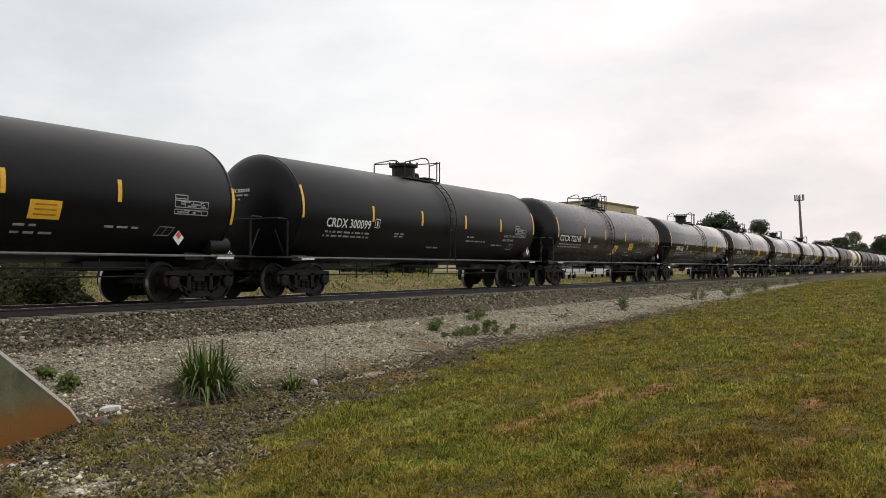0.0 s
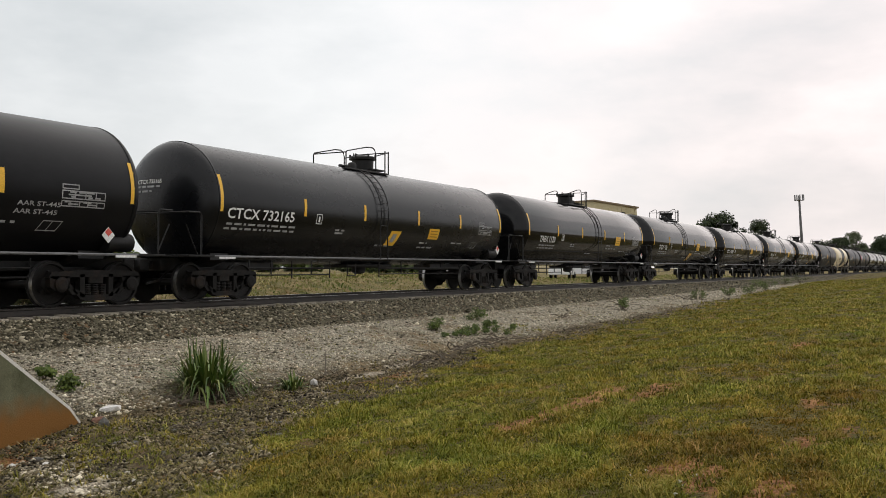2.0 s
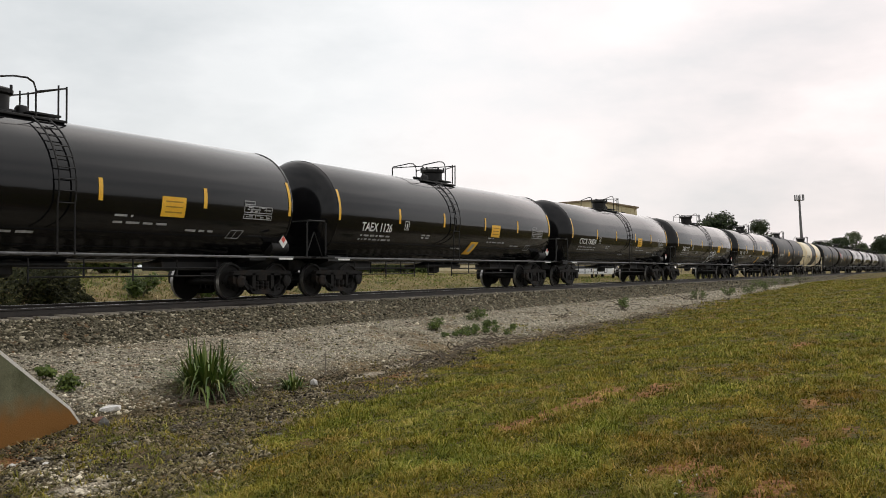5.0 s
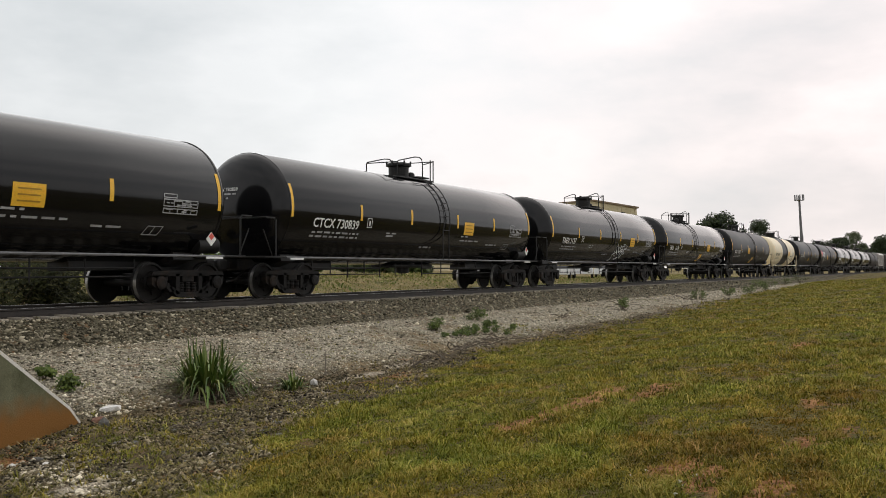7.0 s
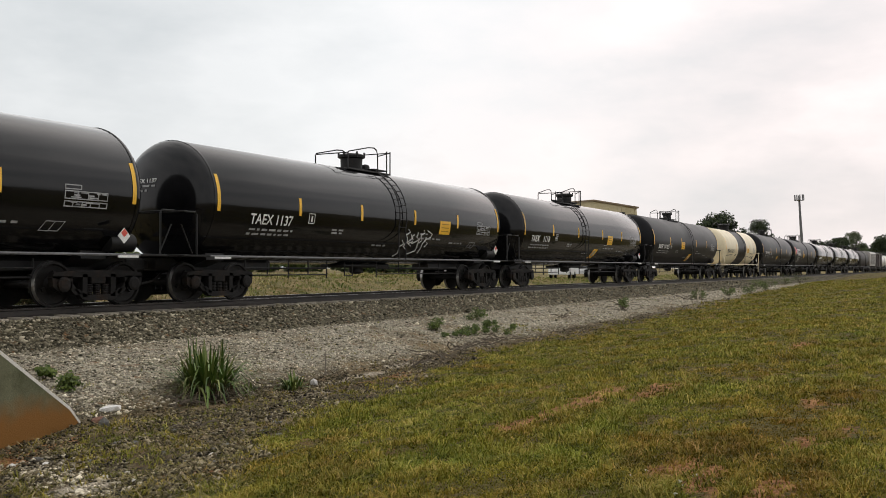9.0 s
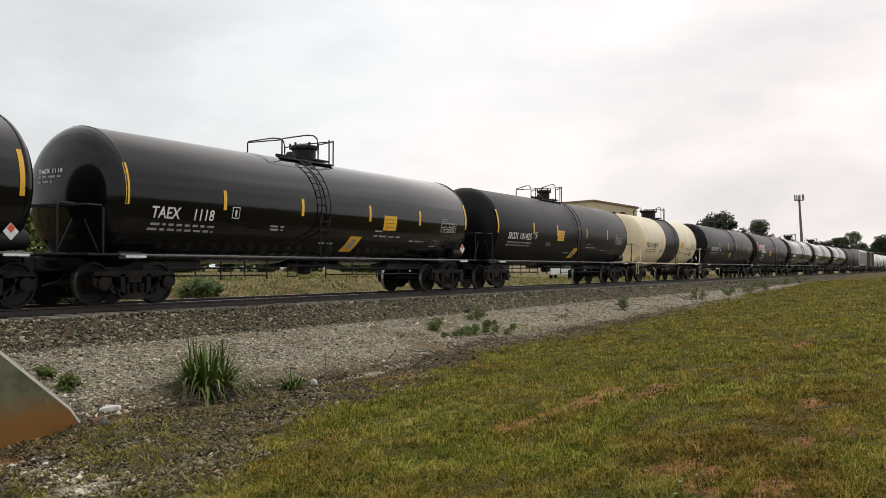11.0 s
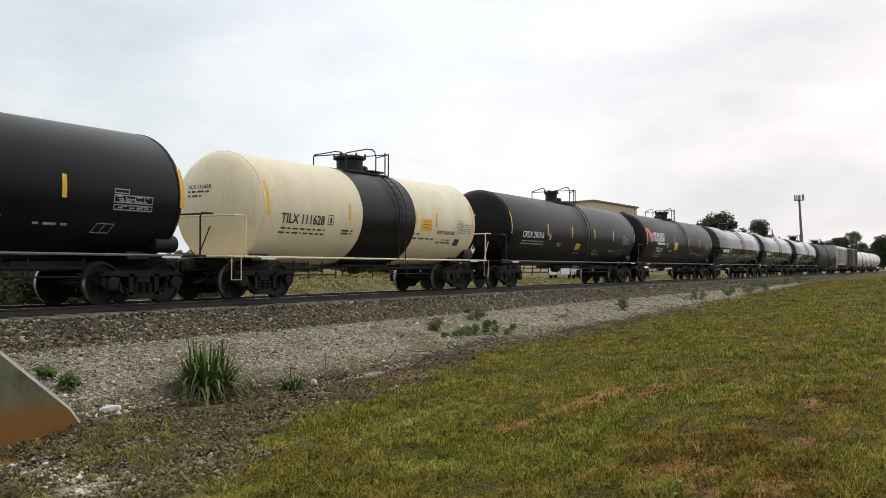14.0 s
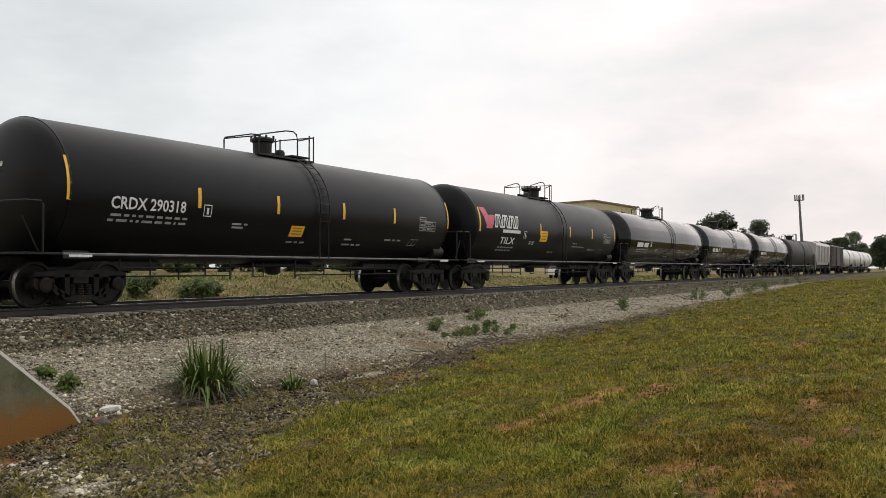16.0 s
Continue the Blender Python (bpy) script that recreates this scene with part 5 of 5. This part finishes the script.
tree(440, 30, 0.4, 14.2, 13.0, 7, M["leaf"], DARK_TREE)
tree(455, 27, 0.4, 13.0, 12.0, 8, M["leaf"], DARK_TREE)
tree(560, 40, 0.4, 14.0, 22.0, 9, M["leaf"], DARK_TREE)


def bush(x, y, w, h, seed, mat, label, size=0.09, count=500):
    z = gz(x, y)
    b = tagged(new("bush"), label, "bush")
    b.location = (x, y, z)
    r = random.Random(seed)
    clouds = []
    for k in range(7):
        c = Vector((r.uniform(-0.32, 0.32) * w, r.uniform(-0.25, 0.25) * w, h * r.uniform(0.25, 0.75)))
        clouds.append((c, 0.26 * min(w, h * 1.5), count // 7, size, 0.9))
        bm = bmesh.new()
        tube(bm, [(c.x * 0.2, c.y * 0.2, -0.05), tuple(c * 0.6), tuple(c)], 0.012 * h + 0.006, 5)
        part("stem", bm, M["twig"], b)
    leafy("foliage", clouds, mat, b, seed=seed)
    return b


for k, (x, y, w, h) in enumerate(((25.0, 38, 6.0, 4.6), (28.6, 38.5, 5.0, 4.4), (31.0, 39, 4.0, 4.2), (34.2, 39, 4.0, 2.6), (22.0, 37, 5.0, 4.4))):
    bush(x, y, w, h, 40 + k, M["hedge"], "overgrown green hedge bush beyond the track", 0.16, 2600)
for k, (x, y, w, h) in enumerate(((26.2, 25.2, 2.0, 0.95), (27.3, 25.4, 1.5, 0.7), (24.2, 25.9, 1.6, 0.8), (19.2, 24.4, 2.4, 1.5), (17.6, 24.0, 2.8, 1.7), (20.4, 25.2, 2.2, 1.4), (18.6, 23.4, 2.0, 0.9), (20.2, 23.8, 1.6, 0.7), (13.4, 22.6, 2.4, 1.2), (36.5, 23, 1.2, 0.4), (52, 23, 2.0, 0.5), (75, 23, 3, 0.6))):
    bush(x, y, w, h, 60 + k, M["thicket"] if x < 22 else M["weed"], "green weedy bush on the bank beyond the track", 0.07, 3600 if x < 22 else 1300)

for k in range(26):
    bush(20 + k * 2.0 + random.uniform(-0.6, 0.6), 41 + random.uniform(-1, 1), 3.4, random.uniform(1.0, 1.5), 120 + k, M["leaf_light"] if k % 2 else M["weed"], "low green hedge bush in the field beyond the track", 0.17, 900)

# dry reeds on the far bank
n = 260
rx, ry = rng.normal(30.0, 1.1, n), rng.normal(22.4, 0.25, n)
blades("dry_reeds", np.array([(x, y, gz(x, y)) for x, y in zip(rx, ry)]), rng.uniform(0.3, 0.85, n), np.full(n, 0.018), rng.uniform(0.05, 0.3, n), M["dry"], "pale dry reeds on the bank beyond the track", "reeds")


def reed_clump(x, y, rad, h, n, seed):
    """A tuft of long arching leaves over a heap of dry stalks."""
    r = np.random.default_rng(seed)
    z = gz(x, y)
    c = tagged(new("reed_clump"), "green clump of long-leaved grass over dry stalks", "plant")
    c.location = (x, y, z)
    for nm, mat, cnt, hh, ww, spread in (("leaves", M["reed"], n * 4 // 5, h, 0.060, 1.05), ("dry_litter", M["dry"], n, h * 0.36, 0.018, 1.9)):
        vs, fs = [], []
        for i in range(cnt):
            a, rr = r.uniform(0, 6.283), rad * math.sqrt(r.random()) * (0.6 if nm == "leaves" else 1.0)
            p = Vector((rr * math.cos(a), rr * math.sin(a), 0))
            d = Vector((math.cos(a + r.normal(0, 0.7)), math.sin(a + r.normal(0, 0.7)), 0))
            H, out = hh * r.uniform(0.35, 1.1), hh * spread * r.uniform(0.1, 0.8)
            s = Vector((-d.y, d.x, 0)) * ww * 0.5
            k = len(vs)
            for q in range(5):
                t = q / 4
                droop = (t * t * t) * out * (0.85 if nm == "leaves" else 0.6)
                ctr = p + d * out * t + Vector((0, 0, H * t - droop))
                w = s * (1 - 0.85 * t)
                vs += [ctr - w, ctr + w]
            fs += [(k + 2 * q, k + 2 * q + 1, k + 2 * q + 3, k + 2 * q + 2) for q in range(4)]
        me = bpy.data.meshes.new(nm)
        me.from_pydata(vs, [], fs)
        me.materials.append(mat)
        ob = new(nm, me)
        ob.parent = c
    return c


reed_clump(11.75, 11.0, 0.50, 1.02, 420, 1)
reed_clump(13.2, 10.35, 0.24, 0.42, 70, 2)
reed_clump(12.3, 10.6, 0.2, 0.25, 40, 3)
for k, (x, y, w, h) in enumerate(((9.8, 12.55, 0.36, 0.2), (9.72, 11.9, 0.46, 0.3), (22.3, 12.6, 0.6, 0.36), (25.5, 13.0, 1.0, 0.42), (22.0, 11.7, 1.1, 0.26), (22.9, 11.75, 1.3, 0.30), (24.0, 11.5, 1.4, 0.28), (24.6, 12.2, 0.8, 0.24), (36.4, 12.0, 0.6, 0.5), (47, 11.6, 1.0, 0.5), (52, 11.2, 1.0, 0.5), (55, 10.6, 1.2, 0.55), (60, 10.6, 1.4, 0.6), (66, 12.2, 1.8, 0.7), (74, 13.0, 2.0, 0.8), (84, 13.4, 2.4, 0.9), (95, 13.6, 2.6, 1.0))):
    bush(x, y, w, h, 80 + k, M["weed"], "low green weed growing in the gravel", 0.035, 420)

# straw and dead stalks strewn over the ditch, and pale washed rubble below the wing wall
xs, ys, ds = view_points(60000, 6.0, 45, 12.0, 60.0)
lit = [(x, y, ground_z(x, y) + 0.012) for x, y in zip(xs, ys) if 5.0 < y < 11.6 and ground_masks(x, y)[0] < 0.75 and soil_mask(x, y) > -0.3 and noise.noise(Vector((x * 0.9, y * 0.9, 21.0))) > -0.25]
lit = np.array(lit)
M["straw"] = island_material("strewn_straw", [(0.03, 0.024, 0.012), (0.08, 0.075, 0.022), (0.17, 0.135, 0.06), (0.36, 0.29, 0.16)], 0.9, 0.15)
blades("ditch_litter", lit, rng.lognormal(-3.0, 0.4, len(lit)), np.full(len(lit), 0.011), rng.uniform(1.0, 3.4, len(lit)), M["straw"], "dead straw and low weeds strewn over the ditch", "litter", bend=0.2)
k = rng.uniform(0, 1, 800)
rx, ry = 7.0 - 1.1 * k + rng.normal(0, 0.2, 800), 9.3 - 2.7 * k + rng.normal(0, 0.3, 800)
stones("washed_rubble", np.array([(x, y, ground_z(x, y) + 0.006) for x, y in zip(rx, ry)]), 0.017 * rng.lognormal(0, 0.45, 800), M["apron_stone"], "pale washed rubble along the ditch bottom")

# stick posts and bare branches in the ditch
post = tagged(new("stake"), "thin dark stake standing in the ditch", "stake")
post.location = (14.86, 10.86, gz(14.86, 10.86) - 0.1)
bm = bmesh.new()
tube(bm, [(0, 0, 0), (0.01, 0, 0.3), (0, 0.005, 0.52)], 0.016, 6)
part("shaft", bm, M["twig"], post)


def branch(x, y, length, seed, label="bare fallen branch lying in the ditch"):
    r = random.Random(seed)
    b = tagged(new("branch"), label, "branch")
    b.location = (x, y, gz(x, y))
    a = r.uniform(0, 6.283)
    for k in range(9):
        aa = a + r.gauss(0, 1.6)
        l = length * r.uniform(0.25, 0.8)
        pts = [Vector((r.uniform(-0.4, 0.4), r.uniform(-0.2, 0.2), 0.02))]
        for q in range(4):
            pts.append(pts[-1] + Vector((math.cos(aa), math.sin(aa), r.uniform(0.0, 0.8) - 0.22 * q)) * l / 4)
            pts[-1].z = max(0.01, pts[-1].z)
            aa += r.gauss(0, 0.3)
        bm = bmesh.new()
        tube(bm, pts, 0.006 + 0.008 * r.random(), 5)
        part("twig", bm, M["twig"], b)
    return b


for k, (x, y, l) in enumerate(((17.4, 10.2, 1.2), (18.4, 10.3, 1.3), (19.4, 10.6, 1.5), (20.6, 10.9, 1.6), (22.0, 10.9, 1.5), (23.2, 11.0, 1.3), (12.0, 10.6, 0.8), (11.5, 10.5, 0.8), (11.1, 10.7, 0.7), (12.3, 10.75, 0.6), (9.6, 9.0, 0.4), (36, 11.8, 1.5), (46, 11.6, 2.4), (30, 12.0, 1.2))):
    branch(x, y, l, 20 + k)


def boulder(x, y, s, seed, mat, label):
    bm = bmesh.new()
    bmesh.ops.create_icosphere(bm, subdivisions=1, radius=1)
    for v in bm.verts:
        v.co *= 1 + 0.35 * noise.noise(v.co * 1.3 + Vector((seed * 3.1, 0, 0)))
        v.co = Vector((v.co.x * s[0], v.co.y * s[1], v.co.z * s[2]))
    ob = finish(bm, "rock", mat, smooth=False)
    ob.location = (x, y, gz(x, y) + s[2] * 0.45)
    ob.rotation_euler = (0, 0.15, seed)
    return tagged(ob, label, "rock")


boulder(13.85, 10.38, (0.13, 0.07, 0.08), 1, M["stone_light"], "white angular rock lying in the ditch")
boulder(9.7, 10.98, (0.20, 0.11, 0.07), 2, M["stone_light"], "white angular rock lying in the gravel")
boulder(9.25, 10.7, (0.12, 0.1, 0.05), 3, M["red_rock"], "flat reddish stone lying in the gravel")
boulder(9.0, 10.3, (0.11, 0.09, 0.10), 4, M["grey_rock"], "grey stone beside the concrete wing wall")
for k in range(9):
    boulder(random.uniform(6.6, 7.6), random.uniform(1.6, 2.3), [random.uniform(0.008, 0.022) for _ in range(3)], 10 + k, M["stone_light"], "small pale stone on bare soil")
for k in range(46):
    x, y = random.uniform(6.5, 10.0), random.uniform(6.8, 9.6)
    boulder(x, y, [random.uniform(0.02, 0.07), random.uniform(0.02, 0.05), random.uniform(0.012, 0.03)], 40 + k, M["grey_rock"] if k % 9 else M["stone_light"], "loose stone in the ditch")

# ---- culvert wing wall ----
def stained_wall():
    m = M["concrete"].copy()
    m.name = "concrete_with_soil_stain"
    n, l = m.node_tree.nodes, m.node_tree.links
    p = n["Principled BSDF"]
    old = p.inputs["Base Color"].links[0].from_socket
    tc = n.new("ShaderNodeTexCoord")
    sx = n.new("ShaderNodeSeparateXYZ")
    l.new(tc.outputs["Object"], sx.inputs["Vector"])
    tx = n.new("ShaderNodeTexNoise")
    tx.inputs["Scale"].default_value, tx.inputs["Detail"].default_value = 3.0, 6
    l.new(tc.outputs["Object"], tx.inputs["Vector"])
    mul = n.new("ShaderNodeMath")
    mul.operation, mul.inputs[1].default_value = "MULTIPLY_ADD", 0.45
    l.new(tx.outputs["Fac"], mul.inputs[0])
    l.new(sx.outputs["Z"], mul.inputs[2])
    mr = n.new("ShaderNodeMapRange")
    for k, v in (("From Min", -0.62), ("From Max", -0.92)):
        mr.inputs[k].default_value = v
    l.new(mul.outputs[0], mr.inputs["Value"])
    mx = n.new("ShaderNodeMix")
    mx.data_type = "RGBA"
    l.new(mr.outputs["Result"], mx.inputs["Factor"])
    l.new(old, mx.inputs["A"])
    mx.inputs["B"].default_value = (0.21, 0.088, 0.010, 1)
    l.new(mx.outputs["Result"], p.inputs["Base Color"])
    return m


M["stained_wall"] = stained_wall()
wall = tagged(new("wing_wall"), "stained concrete culvert wing wall with pale sloping top", "retaining wall")
a, b2 = Vector((4.6, 9.36, 0)), Vector((9.04, 10.77, 0))
d = (b2 - a).normalized()
nrm = Vector((-d.y, d.x, 0)) * 0.05
ln = (b2 - a).length
bm = bmesh.new()
prof = [(0, -1.75), (0, -0.20), (ln - 1.82, -0.20), (ln - 0.3, -1.13), (ln - 0.02, -1.40), (ln - 0.02, -1.75)]
f0 = [bm.verts.new(a + d * s + Vector((0, 0, z))) for s, z in prof]
f1 = [bm.verts.new(a + d * s + nrm + Vector((0, 0, z))) for s, z in prof]
bm.faces.new(f0)
bm.faces.new(f1[::-1])
for k in range(len(prof)):
    bm.faces.new((f0[k], f1[k], f1[(k + 1) % len(prof)], f0[(k + 1) % len(prof)]))
bmesh.ops.recalc_face_normals(bm, faces=bm.faces)
part("wall_body", bm, M["stained_wall"], wall, smooth=False)
bm = bmesh.new()
cop = [(0, -0.20), (ln - 1.82, -0.20), (ln - 0.3, -1.13), (ln - 0.02, -1.40)]
r0 = []
for s, z in cop:
    p = a + d * s - nrm * 0.05
    q = a + d * s + nrm * 1.05
    r0.append([bm.verts.new(p + Vector((0, 0, z - 0.025))), bm.verts.new(p + Vector((0, 0, z + 0.025))), bm.verts.new(q + Vector((0, 0, z + 0.025))), bm.verts.new(q + Vector((0, 0, z - 0.025)))])
for u, v in zip(r0, r0[1:]):
    for k in range(4):
        bm.faces.new((u[k], v[k], v[(k + 1) % 4], u[(k + 1) % 4]))
bm.faces.new(r0[0])
bm.faces.new(r0[-1])
bmesh.ops.recalc_face_normals(bm, faces=bm.faces)
part("coping", bm, M["pale_concrete"], wall, "pale chamfered concrete edge", smooth=False)

# ---- beyond the track: building, mast, pole, parked cars ----
bld = tagged(new("warehouse"), "tan metal-clad warehouse with low gable roof", "building")
# its gable faces the track at a slant
bld.matrix_basis = pose(137, 49.7, 0.3, 0, 0, -33.9)
wh, zb, ze, zp, dp = 8.45, -0.4, 9.9, 10.75, 40.0
bm = bmesh.new()
v = [bm.verts.new(p) for y in (0, dp) for p in ((-wh, y, zb), (wh, y, zb), (wh, y, ze), (0, y, zp), (-wh, y, ze))]
for q in ((0, 1, 2, 3, 4), (9, 8, 7, 6, 5), (0, 5, 6, 1), (1, 6, 7, 2), (0, 4, 9, 5)):
    bm.faces.new([v[k] for k in q])
part("wall", bm, M["tan_wall"], bld, smooth=False)
bm = bmesh.new()
rp = [(-wh - 0.2, ze), (0, zp + 0.02), (wh + 0.2, ze), (wh + 0.2, ze + 0.25), (0, zp + 0.27), (-wh - 0.2, ze + 0.25)]
p0, p1 = [bm.verts.new((x, -0.25, z)) for x, z in rp], [bm.verts.new((x, dp, z)) for x, z in rp]
bm.faces.new(p0)
bm.faces.new(p1[::-1])
for k in range(6):
    bm.faces.new((p0[k], p1[k], p1[(k + 1) % 6], p0[(k + 1) % 6]))
bmesh.ops.recalc_face_normals(bm, faces=bm.faces)
part("roof", bm, M["roof_brown"], bld, "brown roof edge", smooth=False)
for k in range(20):
    bm = bmesh.new()
    x = -wh + 0.5 + k * 0.84
    box(bm, x - 0.04, x + 0.04, -0.05, 0, zb, ze - 0.05)
    part("cladding_rib", bm, M["tan_wall"], bld)
for x in (3.6, 5.4):
    bm = bmesh.new()
    box(bm, x - 0.3, x + 0.3, -0.6, -0.05, 8.9, 9.2, bevel=0.05)
    part("wall_lamp", bm, M["black_steel"], bld)

mast = tagged(new("cell_mast"), "tall steel monopole mast with a ring of antennas", "mast")
mast.location, mast.rotation_euler = (281.3, 39.6, 0), (radians(-2.6), radians(-1.6), 0)
bm = bmesh.new()
lathe(bm, [(-0.5, 0.5), (21.4, 0.27), (21.4, 0.02)], 12, "Z")
part("pole", bm, M["galv_dark"], mast)
bm = bmesh.new()
lathe(bm, [(19.9, 0.34), (19.9, 1.3), (20.05, 1.3), (20.05, 0.34)], 12, "Z")
part("ring_platform", bm, M["galv_dark"], mast)
for k in range(9):
    a = k * 2 * math.pi / 9
    bm = bmesh.new()
    box(bm, -0.16, 0.16, -0.12, 0.12, 19.9, 21.6, m=Matrix.Translation((1.2 * math.cos(a), 1.2 * math.sin(a), 0)) @ Matrix.Rotation(a, 4, "Z"), bevel=0.03)
    part("antenna_panel", bm, M["galv_pale"] if k % 3 else M["galv_dark"], mast)

pole = tagged(new("utility_pole"), "dark wooden utility pole with crossarm and insulators", "utility pole")
pole.location = (43.9, 60, 0.3)
bm = bmesh.new()
lathe(bm, [(-0.3, 0.17), (7.5, 0.12), (7.5, 0.01)], 10, "Z")
part("pole", bm, M["bark"], pole)
bm = bmesh.new()
box(bm, -0.9, 0.9, -0.06, 0.06, 6.6, 6.75, bevel=0.01)
part("crossarm", bm, M["bark"], pole)
for x in (-0.8, -0.4, 0.4, 0.8):
    bm = bmesh.new()
    lathe(bm, [(6.75, 0.03), (6.8, 0.07), (6.95, 0.06), (6.98, 0.01)], 8, "Z", at=(x, 0, 0))
    part("insulator", bm, M["galv_pale"], pole)


def parked_car(x, y, rz, label, L=4.7, H=1.5):
    car = tagged(new("parked_car"), label, "car", "cars parked beyond the track")
    car.matrix_basis = pose(x, y, gz(x, y), 0, 0, rz)
    lower = [(-L / 2, 0.35), (-L / 2 + 0.05, 0.85), (-L / 2 + 0.9, 0.95), (L / 2 - 1.2, 0.95), (L / 2 - 0.05, 0.8), (L / 2, 0.35)]
    upper = [(-L / 2 + 0.35, 0.94), (-L / 2 + 0.9, H), (0.5, H), (L / 2 - 1.25, 0.94)]
    for nm, prof, w0, w1, mat in (("body", lower, 0.88, 0.88, M["white_car"]), ("cabin", upper, 0.82, 0.66, M["car_glass"])):
        bm = bmesh.new()
        zz = [p[1] for p in prof]
        rings = []
        for s in (-1, 1):
            rings.append([bm.verts.new((px, s * (w0 + (w1 - w0) * (pz - min(zz)) / (max(zz) - min(zz))), pz)) for px, pz in prof])
        bm.faces.new(rings[0])
        bm.faces.new(rings[1][::-1])
        for k in range(len(prof)):
            bm.faces.new((rings[0][k], rings[1][k], rings[1][(k + 1) % len(prof)], rings[0][(k + 1) % len(prof)]))
        bmesh.ops.recalc_face_normals(bm, faces=bm.faces)
        bmesh.ops.bevel(bm, geom=list(bm.edges), offset=0.05, segments=2, affect="EDGES")
        part(nm, bm, mat, car)
    bm = bmesh.new()
    box(bm, -L / 2 + 0.88, 0.52, -0.64, 0.64, H - 0.01, H + 0.04, bevel=0.02)
    part("roof_panel", bm, M["white_car"], car)
    for sx in (-1.4, 1.4):
        for sy in (-0.8, 0.8):
            bm = bmesh.new()
            lathe(bm, [(sy - 0.1, 0.05), (sy - 0.1, 0.32), (sy + 0.1, 0.32), (sy + 0.1, 0.05)], 16, "Y", at=(sx, 0, 0.32))
            part("wheel", bm, M["wheel_steel"], car)
    return car


parked_car(75.6, 30.2, 14, "white saloon car parked beyond the track")
parked_car(81.2, 30.4, 20, "white hatchback car parked beyond the track", 4.3, 1.55)
parked_car(86.8, 30.0, 8, "white estate car parked beyond the track", 4.9, 1.5)

# metres by which the train runs ahead of an even 10.117 m/s, time by time
SPEED = 10.117
AHEAD = [(0.0, -0.04), (0.5, -0.235), (1.0, 0.028), (1.5, 0.353), (2.0, 0.647), (2.5, 0.364), (3.0, 0.583), (3.5, 0.345), (4.0, 0.716), (4.2, 0.68), (6.3, 0.68), (6.5, 0.605), (7.0, 0.384), (7.5, 0.688), (8.0, 0.958), (8.5, 0.73), (9.0, 0.547), (9.2, 0.55), (11.3, 0.55),
         (11.5, 0.64), (12.0, 0.985), (12.5, 1.33), (13.0, 1.66), (13.5, 1.51), (14.0, 1.83), (14.5, 1.655), (15.0, 1.907), (15.5, 1.73), (16.0, 2.07)]


def rolled(t):
    for (a, p), (b, q) in zip(AHEAD, AHEAD[1:]):
        if t <= b:
            return SPEED * t + p + (q - p) * (t - a) / (b - a)
    return SPEED * t


def motions():
    for car, x0 in CARS:
        walk(car, [(t, pose(x0 - rolled(t), TRACK_Y, 0)) for t, _ in AHEAD])
        keys = car.animation_data
        for curve in keys.action.layers[0].strips[0].channelbag(keys.action_slot).fcurves:
            for k in curve.keyframe_points:
                k.interpolation = "LINEAR"
    turns = [(i / 15, math.degrees(rolled(i / 15) / WHEEL_R)) for i in range(241)]
    for w, x in ROLLING:
        walk(w, [(t, pose(x, 0, WHEEL_R, 0, -a, 0)) for t, a in turns])


motions()
